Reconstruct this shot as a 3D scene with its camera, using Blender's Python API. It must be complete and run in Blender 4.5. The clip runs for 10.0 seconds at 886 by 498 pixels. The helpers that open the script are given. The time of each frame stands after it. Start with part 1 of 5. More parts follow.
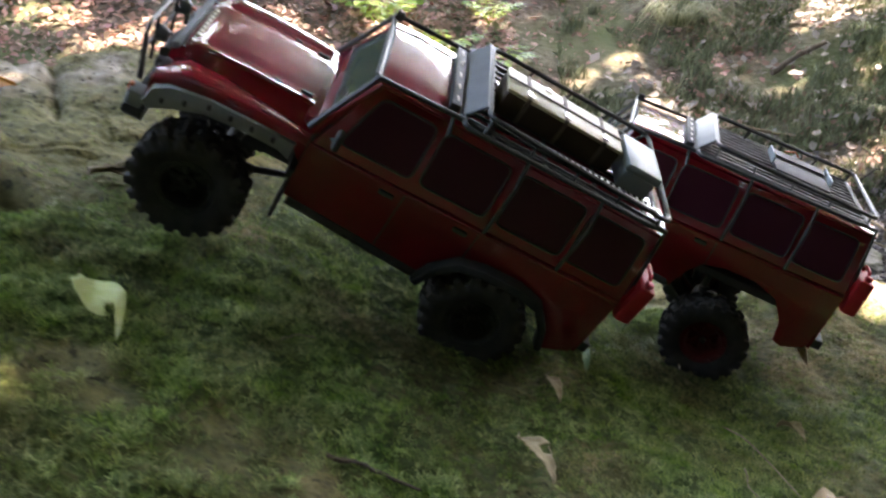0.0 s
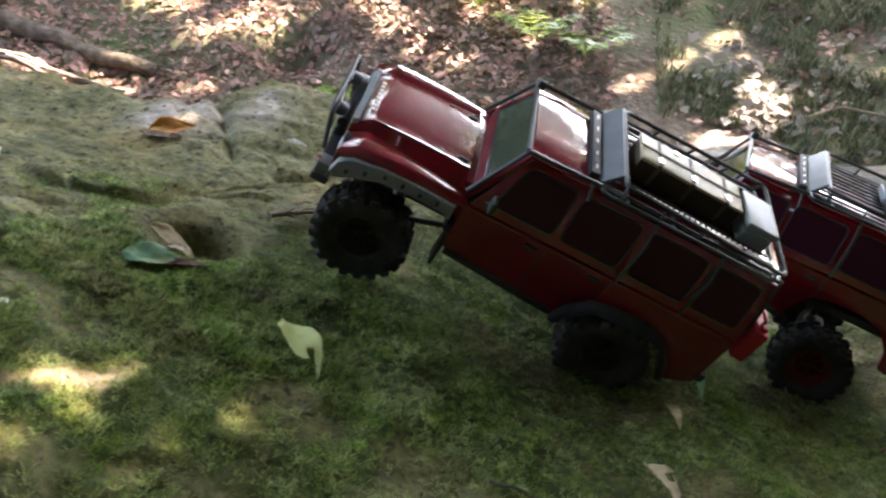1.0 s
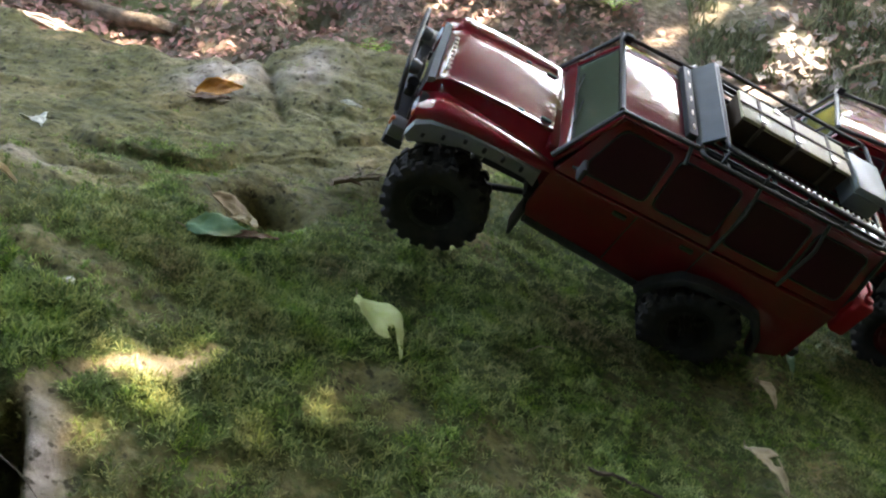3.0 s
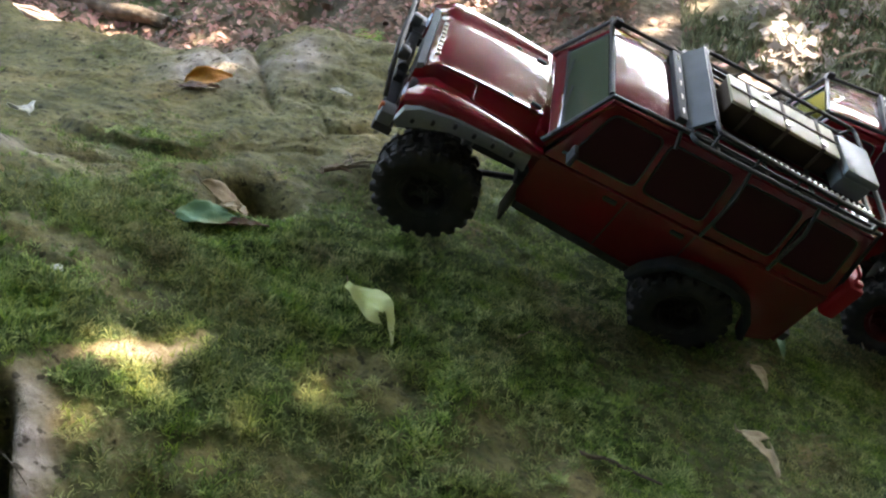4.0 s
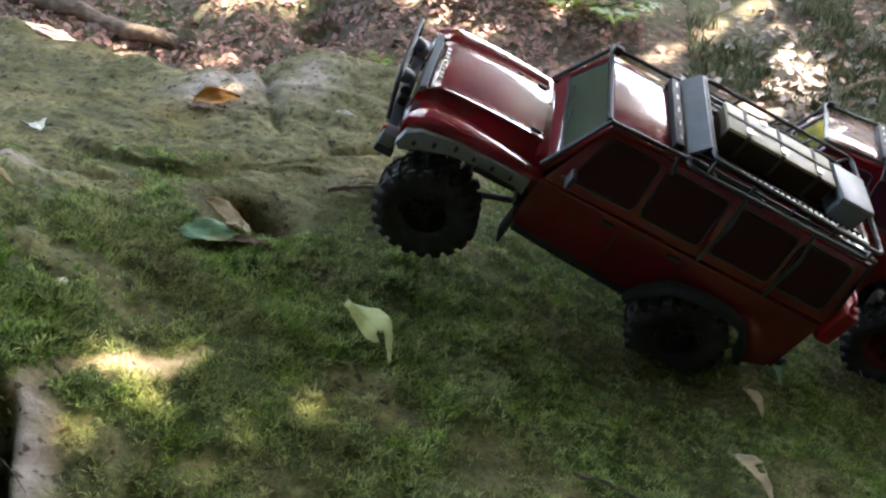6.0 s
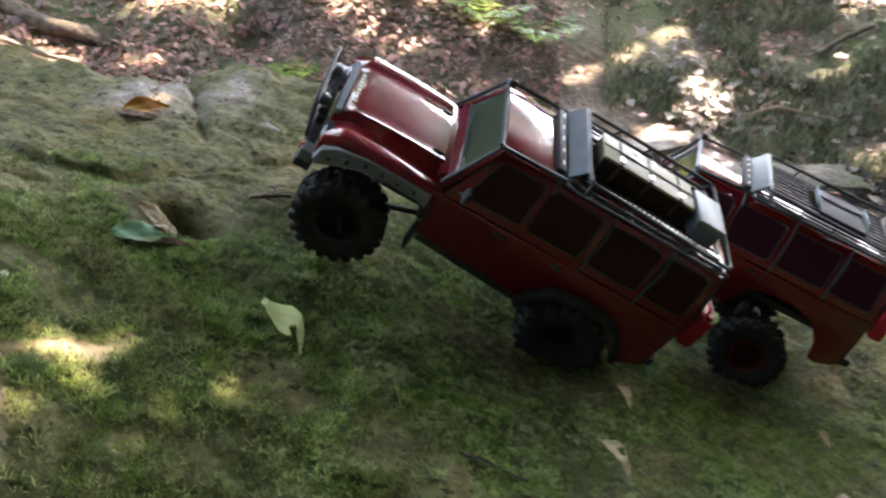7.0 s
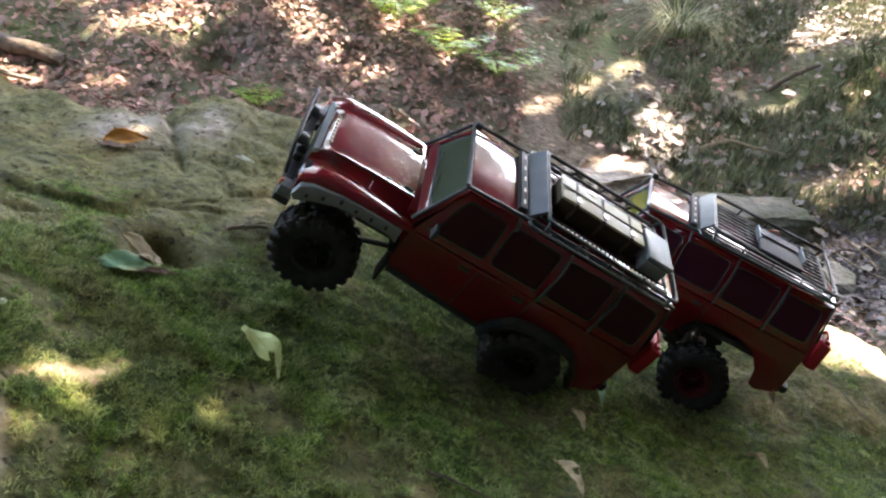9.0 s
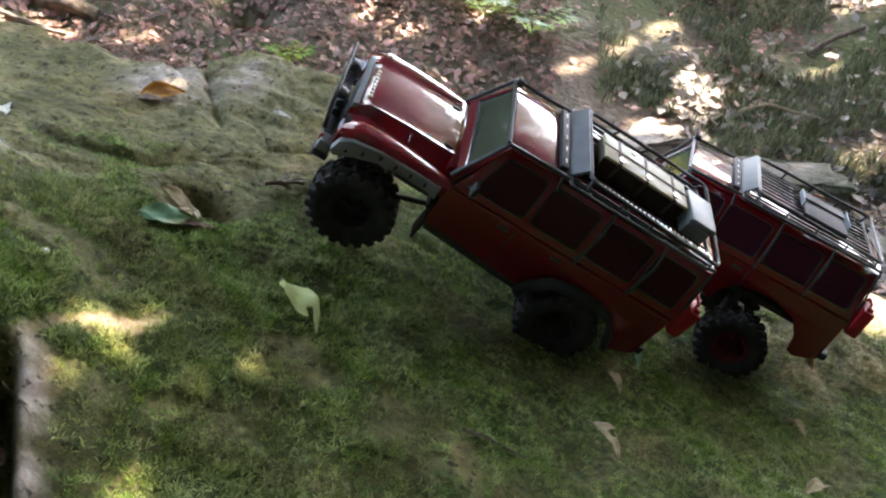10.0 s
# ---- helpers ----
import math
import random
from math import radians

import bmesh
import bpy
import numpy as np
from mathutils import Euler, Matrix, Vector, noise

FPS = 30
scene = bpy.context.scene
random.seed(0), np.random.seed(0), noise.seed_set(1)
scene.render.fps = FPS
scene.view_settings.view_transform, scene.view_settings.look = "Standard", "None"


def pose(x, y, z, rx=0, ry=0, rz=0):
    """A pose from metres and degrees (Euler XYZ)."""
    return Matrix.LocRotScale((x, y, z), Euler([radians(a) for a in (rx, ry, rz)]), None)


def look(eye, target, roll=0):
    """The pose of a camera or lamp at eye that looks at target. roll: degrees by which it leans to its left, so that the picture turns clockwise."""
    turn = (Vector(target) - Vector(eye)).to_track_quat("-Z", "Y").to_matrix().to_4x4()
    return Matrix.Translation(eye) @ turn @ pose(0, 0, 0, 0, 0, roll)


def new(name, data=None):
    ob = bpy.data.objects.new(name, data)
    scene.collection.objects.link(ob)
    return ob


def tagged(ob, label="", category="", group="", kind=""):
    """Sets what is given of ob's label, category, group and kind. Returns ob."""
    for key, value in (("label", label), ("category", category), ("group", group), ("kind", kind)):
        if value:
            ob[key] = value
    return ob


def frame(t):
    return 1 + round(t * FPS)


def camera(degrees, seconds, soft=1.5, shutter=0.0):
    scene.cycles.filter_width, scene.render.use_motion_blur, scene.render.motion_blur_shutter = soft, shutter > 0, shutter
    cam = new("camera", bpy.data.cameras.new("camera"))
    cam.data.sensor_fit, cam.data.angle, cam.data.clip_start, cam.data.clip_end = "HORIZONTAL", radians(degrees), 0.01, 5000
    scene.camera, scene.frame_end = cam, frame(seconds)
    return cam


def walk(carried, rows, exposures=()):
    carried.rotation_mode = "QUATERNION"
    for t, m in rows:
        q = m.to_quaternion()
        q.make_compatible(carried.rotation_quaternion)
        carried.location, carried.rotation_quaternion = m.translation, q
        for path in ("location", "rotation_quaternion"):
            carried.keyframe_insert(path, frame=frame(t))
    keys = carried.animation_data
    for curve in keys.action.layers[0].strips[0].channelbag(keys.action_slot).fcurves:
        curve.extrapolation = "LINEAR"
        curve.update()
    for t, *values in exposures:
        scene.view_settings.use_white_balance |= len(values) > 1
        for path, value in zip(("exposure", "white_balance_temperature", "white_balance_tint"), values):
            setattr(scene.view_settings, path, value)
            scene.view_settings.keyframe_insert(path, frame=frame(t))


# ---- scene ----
cam = camera(55.6, 10.0, soft=2.2, shutter=0.4)
PATH = [
    (0, (-0.0136, -0.9210, 1.4706), (-0.0749, 0.9380, 0.7356), 4.58),
    (0.5, (-0.0469, -0.9672, 1.5666), (-0.2091, 0.8599, 0.7695), 3.44),
    (1, (-0.0778, -1.0106, 1.5956), (-0.3294, 0.7960, 0.7753), 3.11),
    (1.5, (-0.1282, -1.0045, 1.5923), (-0.4432, 0.7809, 0.7478), 2.15),
    (2, (-0.1552, -0.9691, 1.5766), (-0.4595, 0.7954, 0.6856), 2.07),
    (2.5, (-0.1563, -0.9598, 1.5761), (-0.4477, 0.8000, 0.6716), 2.23),
    (4, (-0.1508, -0.9611, 1.5700), (-0.4136, 0.7921, 0.6442), 2.03),
    (4.5, (-0.1588, -0.9646, 1.5664), (-0.4426, 0.7777, 0.6263), 2.01),
    (5, (-0.1587, -0.9650, 1.5660), (-0.4546, 0.7701, 0.6162), 1.96),
    (6.5, (-0.1255, -0.9876, 1.5919), (-0.3738, 0.8058, 0.7421), 3.89),
    (7, (-0.1094, -1.0658, 1.6209), (-0.2179, 0.7427, 0.7738), 6.68),
    (7.5, (-0.0987, -1.1110, 1.6432), (-0.0666, 0.6535, 0.7022), 8.64),
    (8, (-0.1113, -1.1169, 1.6539), (-0.0750, 0.6694, 0.7550), 9.03),
    (8.5, (-0.1109, -1.1183, 1.6583), (-0.0779, 0.7076, 0.8428), 8.95),
    (9, (-0.1212, -1.1267, 1.6585), (-0.1391, 0.7129, 0.8739), 8.64),
    (9.5, (-0.1286, -1.1235, 1.6504), (-0.1827, 0.6901, 0.8091), 8.85),
    (10, (-0.1334, -1.1201, 1.6484), (-0.2028, 0.6766, 0.7726), 8.95),
]
walk(cam, [(t, look(eye, target, roll)) for t, eye, target, roll in PATH],
     exposures=[(0.0, 5.24, 9000, 18), (1.0, 5.22, 9000, 17.5), (1.8, 5.18, 9000, 14), (5.2, 5.18, 9000, 14), (6.5, 5.16, 8800, 17), (10.0, 5.18, 8800, 17)])

# ---------------------------------------------------------------- light
SUN_TO = Vector((0.42, 0.55, 1.0)).normalized()      # the way to the sun
SUN_ELEV = math.asin(SUN_TO.z)
SUN_AZ = math.atan2(SUN_TO.x, SUN_TO.y)

world = bpy.data.worlds.new("sky")
scene.world = world
world.use_nodes = True
wn = world.node_tree
sky = wn.nodes.new("ShaderNodeTexSky")
sky.sky_type, sky.sun_disc = "NISHITA", False
sky.sun_elevation, sky.sun_rotation = SUN_ELEV, SUN_AZ
wn.links.new(sky.outputs["Color"], wn.nodes["Background"].inputs["Color"])
wn.nodes["Background"].inputs["Strength"].default_value = 0.15

sun_data = bpy.data.lights.new("sun", "SUN")
sun_data.energy, sun_data.angle, sun_data.color = 1.4, radians(0.5), (1.0, 0.96, 0.95)
sun_ob = new("sun", sun_data)
sun_ob.matrix_world = look(SUN_TO * 30, (0, 0, 0))


# ---------------------------------------------------------------- materials
def mat(name, base, rough=0.6, metal=0.0, var=None, scale=20.0, bump=0.0, bump_scale=60.0, coat=0.0, spec=0.5,
        island=0.0, second=None, second_scale=4.0, trans=0.0, obj_random=0.0):
    """A surface: base colour, a second colour by fine noise, a third by coarse noise, relief, and chance by island."""
    m = bpy.data.materials.new(name)
    m.use_nodes = True
    t = m.node_tree
    b = t.nodes["Principled BSDF"]
    b.inputs["Roughness"].default_value = rough
    b.inputs["Metallic"].default_value = metal
    b.inputs["Coat Weight"].default_value = coat
    b.inputs["Coat Roughness"].default_value = 0.03
    b.inputs["Specular IOR Level"].default_value = spec
    co = t.nodes.new("ShaderNodeTexCoord").outputs["Object"]

    def noise_node(sc, detail=6.0):
        n = t.nodes.new("ShaderNodeTexNoise")
        n.inputs["Scale"].default_value, n.inputs["Detail"].default_value = sc, detail
        t.links.new(co, n.inputs["Vector"])
        return n.outputs["Fac"]

    def mixed(fac, a, c, lo=0.35, hi=0.65):
        r = t.nodes.new("ShaderNodeMapRange")
        r.inputs["From Min"].default_value, r.inputs["From Max"].default_value = lo, hi
        t.links.new(fac, r.inputs["Value"])
        x = t.nodes.new("ShaderNodeMix")
        x.data_type = "RGBA"
        t.links.new(r.outputs["Result"], x.inputs["Factor"])
        for sock, v in ((x.inputs["A"], a), (x.inputs["B"], c)):
            if isinstance(v, tuple):
                sock.default_value = (*v, 1)
            else:
                t.links.new(v, sock)
        return x.outputs["Result"]

    col = base
    if var:
        col = mixed(noise_node(scale), base, var)
    if second:
        col = mixed(noise_node(second_scale, 4.0), col, second, 0.45, 0.7)
    if island or obj_random:
        h = t.nodes.new("ShaderNodeHueSaturation")
        if isinstance(col, tuple):
            h.inputs["Color"].default_value = (*col, 1)
        else:
            t.links.new(col, h.inputs["Color"])
        src = t.nodes.new("ShaderNodeNewGeometry").outputs["Random Per Island"] if island else t.nodes.new("ShaderNodeObjectInfo").outputs["Random"]
        k = island or obj_random
        r = t.nodes.new("ShaderNodeMapRange")
        r.inputs["To Min"].default_value, r.inputs["To Max"].default_value = 1 - k, 1 + k
        t.links.new(src, r.inputs["Value"])
        t.links.new(r.outputs["Result"], h.inputs["Value"])
        r2 = t.nodes.new("ShaderNodeMapRange")
        r2.inputs["To Min"].default_value, r2.inputs["To Max"].default_value = 0.5 + 0.05 * k, 0.5 - 0.05 * k
        t.links.new(src, r2.inputs["Value"])
        t.links.new(r2.outputs["Result"], h.inputs["Hue"])
        col = h.outputs["Color"]
    if isinstance(col, tuple):
        b.inputs["Base Color"].default_value = (*col, 1)
    else:
        t.links.new(col, b.inputs["Base Color"])
    if bump:
        bn = t.nodes.new("ShaderNodeBump")
        bn.inputs["Strength"].default_value, bn.inputs["Distance"].default_value = bump, 0.5 / bump_scale
        t.links.new(noise_node(bump_scale, 8.0), bn.inputs["Height"])
        t.links.new(bn.outputs["Normal"], b.inputs["Normal"])
    if trans:
        tr = t.nodes.new("ShaderNodeBsdfTranslucent")
        if isinstance(col, tuple):
            tr.inputs["Color"].default_value = (*col, 1)
        else:
            t.links.new(col, tr.inputs["Color"])
        mx = t.nodes.new("ShaderNodeMixShader")
        mx.inputs["Fac"].default_value = trans
        t.links.new(b.outputs["BSDF"], mx.inputs[1])
        t.links.new(tr.outputs["BSDF"], mx.inputs[2])
        t.links.new(mx.outputs["Shader"], t.nodes["Material Output"].inputs["Surface"])
    return m


def rock_mat():
    """Bare stone and moss, laid by the moss layer that the boulder's mesh carries."""
    m = bpy.data.materials.new("mossy_rock")
    m.use_nodes = True
    t = m.node_tree
    b = t.nodes["Principled BSDF"]
    b.inputs["Roughness"].default_value = 0.88
    b.inputs["Specular IOR Level"].default_value = 0.25
    co = t.nodes.new("ShaderNodeTexCoord").outputs["Object"]

    def nz(sc, detail=8.0, rough=0.6):
        n = t.nodes.new("ShaderNodeTexNoise")
        n.inputs["Scale"].default_value, n.inputs["Detail"].default_value, n.inputs["Roughness"].default_value = sc, detail, rough
        t.links.new(co, n.inputs["Vector"])
        return n.outputs["Fac"]

    def ramp(fac, stops):
        r = t.nodes.new("ShaderNodeValToRGB")
        while len(r.color_ramp.elements) < len(stops):
            r.color_ramp.elements.new(0.5)
        for e, (p, c) in zip(r.color_ramp.elements, stops):
            e.position, e.color = p, (*c, 1)
        t.links.new(fac, r.inputs["Fac"])
        return r.outputs["Color"]

    def mix(fac, a, c, mode="MIX"):
        x = t.nodes.new("ShaderNodeMix")
        x.data_type, x.blend_type = "RGBA", mode
        for sock, v in ((x.inputs["Factor"], fac), (x.inputs["A"], a), (x.inputs["B"], c)):
            if isinstance(v, float):
                sock.default_value = v
            else:
                t.links.new(v, sock)
        return x.outputs["Result"]

    stone = ramp(nz(11, 10, 0.65), [(0.30, (0.052, 0.056, 0.019)), (0.45, (0.118, 0.114, 0.044)), (0.58, (0.160, 0.146, 0.066)), (0.75, (0.29, 0.25, 0.155))])
    brown = ramp(nz(5.5, 6, 0.6), [(0.50, (1.0, 1.0, 1.0)), (0.70, (1.15, 0.97, 0.80))])
    stone = mix(1.0, stone, brown, "MULTIPLY")
    blotch = ramp(nz(38, 7, 0.7), [(0.36, (0.42, 0.46, 0.34)), (0.50, (1.0, 1.0, 1.0)), (0.64, (1.28, 1.22, 1.10))])
    stone = mix(0.65, stone, blotch, "MULTIPLY")
    grit = ramp(nz(120, 6, 0.75), [(0.36, (0.22, 0.22, 0.20)), (0.50, (0.95, 0.95, 0.95)), (0.66, (1.45, 1.40, 1.32))])
    stone = mix(0.6, stone, grit, "MULTIPLY")
    scraped = ramp(nz(45, 8, 0.7), [(0.34, (0.26, 0.215, 0.175)), (0.55, (0.42, 0.355, 0.30)), (0.72, (0.52, 0.45, 0.39))])
    pa = t.nodes.new("ShaderNodeAttribute")
    pa.attribute_name = "pale"
    stone = mix(pa.outputs["Fac"], stone, scraped)
    pits = ramp(nz(100, 2, 0.5), [(0.60, (1.0, 1.0, 1.0)), (0.67, (0.20, 0.20, 0.17))])
    stone = mix(0.9, stone, pits, "MULTIPLY")
    moss_c = ramp(nz(26), [(0.3, (0.026, 0.046, 0.012)), (0.5, (0.050, 0.084, 0.022)), (0.72, (0.110, 0.135, 0.050))])
    fuzz = ramp(nz(330, 3), [(0.32, (0.35, 0.35, 0.3)), (0.65, (1.25, 1.25, 1.1))])
    moss_c = mix(0.9, moss_c, fuzz, "MULTIPLY")
    at = t.nodes.new("ShaderNodeAttribute")
    at.attribute_name = "moss"
    add = t.nodes.new("ShaderNodeMath")
    add.operation = "ADD"
    t.links.new(at.outputs["Fac"], add.inputs[0])
    sub = t.nodes.new("ShaderNodeMath")
    sub.operation, sub.inputs[1].default_value = "SUBTRACT", 0.5
    t.links.new(nz(70, 6, 0.7), sub.inputs[0])
    t.links.new(sub.outputs[0], add.inputs[1])
    edge = t.nodes.new("ShaderNodeMapRange")
    edge.inputs["From Min"].default_value, edge.inputs["From Max"].default_value = 0.32, 0.62
    t.links.new(add.outputs[0], edge.inputs["Value"])
    col = mix(edge.outputs["Result"], stone, moss_c)
    t.links.new(col, b.inputs["Base Color"])
    bm1 = t.nodes.new("ShaderNodeBump")
    bm1.inputs["Strength"].default_value, bm1.inputs["Distance"].default_value = 1.0, 0.006
    t.links.new(nz(150, 8, 0.7), bm1.inputs["Height"])
    t.links.new(bm1.outputs["Normal"], b.inputs["Normal"])
    return m


ROCK = rock_mat()
MOSS = mat("moss_tufts", (0.110, 0.205, 0.034), 0.85, var=(0.245, 0.310, 0.125), scale=34, island=0.6, trans=0.35, spec=0.2, second=(0.17, 0.16, 0.075), second_scale=9)
SOIL = mat("leaf_mould", (0.062, 0.045, 0.034), 0.95, var=(0.15, 0.118, 0.088), scale=14, bump=0.9, bump_scale=22, second=(0.07, 0.10, 0.035), second_scale=0.9)
LITTER = mat("dead_leaves", (0.20, 0.100, 0.072), 0.55, var=(0.36, 0.225, 0.185), scale=5, island=0.6, trans=0.2, second=(0.14, 0.082, 0.056), second_scale=1.1)
PALELITTER = mat("pale_dead_leaves", (0.20, 0.175, 0.155), 0.55, var=(0.32, 0.285, 0.265), scale=6, island=0.4, trans=0.2)
WETLITTER = mat("wet_leaves", (0.048, 0.042, 0.046), 0.5, var=(0.10, 0.087, 0.094), scale=9, island=0.6, spec=0.2)
HERB = mat("green_leaves", (0.13, 0.24, 0.030), 0.5, var=(0.23, 0.34, 0.06), scale=8, island=0.4, trans=0.4)
CANOPY = mat("tree_leaves", (0.06, 0.11, 0.015), 0.5, var=(0.19, 0.19, 0.03), scale=1.5, island=0.5, trans=0.42, spec=0.3)
COVER = mat("bank_grass", (0.080, 0.105, 0.052), 0.7, var=(0.17, 0.19, 0.12), scale=5, island=0.5, trans=0.2)
GRASS = mat("grass_blades", (0.15, 0.19, 0.09), 0.6, var=(0.32, 0.33, 0.21), scale=6, island=0.5, trans=0.25)
BARK = mat("bark", (0.06, 0.046, 0.034), 0.95, var=(0.15, 0.12, 0.09), scale=18, bump=1.0, bump_scale=40)
TWIG = mat("dry_twig", (0.17, 0.125, 0.08), 0.85, var=(0.26, 0.20, 0.14), scale=60, bump=0.6, bump_scale=150)
STONE = mat("grey_stone", (0.075, 0.075, 0.066), 0.9, var=(0.17, 0.16, 0.14), scale=13, bump=1.0, bump_scale=26, second=(0.05, 0.062, 0.030), second_scale=3.5, obj_random=0.25)
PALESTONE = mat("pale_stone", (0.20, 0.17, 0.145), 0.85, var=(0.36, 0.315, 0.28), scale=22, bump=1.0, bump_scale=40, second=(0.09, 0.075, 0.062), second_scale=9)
PEBBLE = mat("white_pebble", (0.50, 0.48, 0.42), 0.7, var=(0.60, 0.58, 0.52), scale=90)

PAINT = mat("red_paint", (0.150, 0.0012, 0.0075), 0.38, coat=1.0, var=(0.125, 0.0011, 0.0068), scale=30, spec=0.06, bump=0.04, bump_scale=22)
PAINT.node_tree.nodes["Principled BSDF"].inputs["Coat IOR"].default_value = 1.65
# plastic and tube blacks are raised, putting lens haze into their colour
BLACK = mat("black_plastic", (0.024, 0.024, 0.026), 0.65, var=(0.032, 0.032, 0.033), scale=90, spec=0.22)
TUBE = mat("black_steel_tube", (0.018, 0.019, 0.020), 0.42, var=(0.026, 0.027, 0.027), scale=120, spec=0.35)
DARKGREY = mat("dark_grey_plastic", (0.020, 0.023, 0.025), 0.6, var=(0.034, 0.037, 0.040), scale=60, spec=0.2)
GREY = mat("grey_plastic", (0.13, 0.14, 0.142), 0.55, var=(0.16, 0.17, 0.172), scale=60, bump=0.2, bump_scale=300)
DEFLECT = mat("slate_grey_plastic", (0.042, 0.052, 0.056), 0.5, var=(0.056, 0.067, 0.072), scale=40)
# rubber is lightened too, for the haze over the dark tyres
RUBBER = mat("black_rubber", (0.026, 0.026, 0.0265), 0.85, spec=0.12, var=(0.038, 0.037, 0.035), scale=70, bump=0.4, bump_scale=220)
RIM = mat("black_rim", (0.014, 0.014, 0.015), 0.4)
REDRIM = mat("red_rim", (0.10, 0.008, 0.010), 0.5, var=(0.07, 0.010, 0.010), scale=60, spec=0.25)
GLASS = mat("tinted_window", (0.046, 0.010, 0.017), 0.12, spec=0.10)
SCREEN = mat("windscreen_glass", (0.040, 0.050, 0.032), 0.06, spec=0.28)
CASE = mat("tan_case", (0.33, 0.28, 0.165), 0.5, var=(0.28, 0.24, 0.14), scale=40)
CASEDARK = mat("dark_brown_case", (0.046, 0.029, 0.017), 0.75, spec=0.2, var=(0.035, 0.023, 0.014), scale=40)
STRAP = mat("brown_strap", (0.075, 0.055, 0.04), 0.7)
BUCKLE = mat("bright_buckle", (0.85, 0.82, 0.74), 0.25, metal=0.6)
COOLER = mat("pale_grey_box", (0.16, 0.195, 0.205), 0.45, var=(0.14, 0.17, 0.18), scale=30)
ALU = mat("bright_metal", (0.55, 0.56, 0.55), 0.38, metal=0.9)
CAN = mat("red_can", (0.36, 0.012, 0.02), 0.45, spec=0.3, trans=0.2)
ORANGE = mat("orange_lens", (0.40, 0.07, 0.012), 0.3)
LENS = mat("lamp_lens", (0.26, 0.31, 0.37), 0.08, spec=0.8)
MARK = mat("pale_marking", (0.62, 0.52, 0.42), 0.4)
STEEL = mat("dark_steel", (0.06, 0.06, 0.062), 0.4, metal=0.7)


# ---------------------------------------------------------------- mesh helpers
def mesh_object(name, bm, material, smooth=True):
    me = bpy.data.meshes.new(name)
    bm.normal_update()
    bm.to_mesh(me)
    bm.free()
    me.materials.append(material)
    if smooth:
        me.shade_smooth()
        me.set_sharp_from_angle(angle=radians(38))
    return new(name, me)


def part(name, bm, material, parent, label="", smooth=True):
    ob = mesh_object(name, bm, material, smooth)
    ob.parent = parent
    return tagged(ob, label)


def thing(name, m, label, category, group=""):
    ob = new(name)
    ob.empty_display_size = 0.05
    ob.matrix_world = m
    return tagged(ob, label, category, group)


def add_box(bm, x0, x1, y0, y1, z0, z1, bevel=0.002, seg=2, m=None):
    vs = [bm.verts.new((x, y, z)) for x in (x0, x1) for y in (y0, y1) for z in (z0, z1)]
    fs = [bm.faces.new([vs[i] for i in q]) for q in ((0, 1, 3, 2), (4, 6, 7, 5), (0, 4, 5, 1), (2, 3, 7, 6), (0, 2, 6, 4), (1, 5, 7, 3))]
    out = set(vs)
    if bevel:
        r = bmesh.ops.bevel(bm, geom=list({e for f in fs for e in f.edges}), offset=bevel, segments=seg, affect="EDGES", profile=0.5)
        out = {v for v in vs if v.is_valid} | set(r["verts"])
    if m is not None:
        bmesh.ops.transform(bm, matrix=m, verts=list(out))
    return out


def boxed(x0, x1, y0, y1, z0, z1, bevel=0.002, seg=2):
    bm = bmesh.new()
    add_box(bm, x0, x1, y0, y1, z0, z1, bevel, seg)
    return bm


def add_loft(bm, rings, closed_ring=True, caps=True):
    """Skin a row of rings of equal length."""
    rows = [[bm.verts.new(p) for p in r] for r in rings]
    n = len(rows[0])
    for a, b in zip(rows, rows[1:]):
        for i in range(n if closed_ring else n - 1):
            j = (i + 1) % n
            bm.faces.new((a[i], a[j], b[j], b[i]))
    if caps and closed_ring:
        bm.faces.new(rows[0][::-1])
        bm.faces.new(rows[-1])
    return rows


def add_tube(bm, pts, radius, sides=8, closed=False, taper=1.0):
    """A round bar along a line of points."""
    P = [Vector(p) for p in pts]
    n = len(P)
    rings = []
    up = Vector((0, 0, 1))
    prev = None
    for i, p in enumerate(P):
        if closed:
            d = (P[(i + 1) % n] - P[i - 1]).normalized()
        else:
            d = (P[min(i + 1, n - 1)] - P[max(i - 1, 0)]).normalized()
        if prev is None:
            side = d.cross(up)
            if side.length < 0.1:
                side = d.cross(Vector((1, 0, 0)))
            side.normalize()
        else:
            side = (prev - d * prev.dot(d)).normalized()
        prev = side
        v = side.cross(d)
        r = radius * (1 + (taper - 1) * i / max(1, n - 1))
        rings.append([p + (side * math.cos(a) + v * math.sin(a)) * r for a in (2 * math.pi * k / sides for k in range(sides))])
    if closed:
        rings.append(rings[0])
        rows = [[bm.verts.new(q) for q in r] for r in rings[:-1]]
        rows.append(rows[0])
        for a, b in zip(rows, rows[1:]):
            for i in range(sides):
                j = (i + 1) % sides
                bm.faces.new((a[i], a[j], b[j], b[i]))
    else:
        add_loft(bm, rings)


def tubed(pts, radius, sides=8, closed=False, taper=1.0):
    bm = bmesh.new()
    add_tube(bm, pts, radius, sides, closed, taper)
    return bm


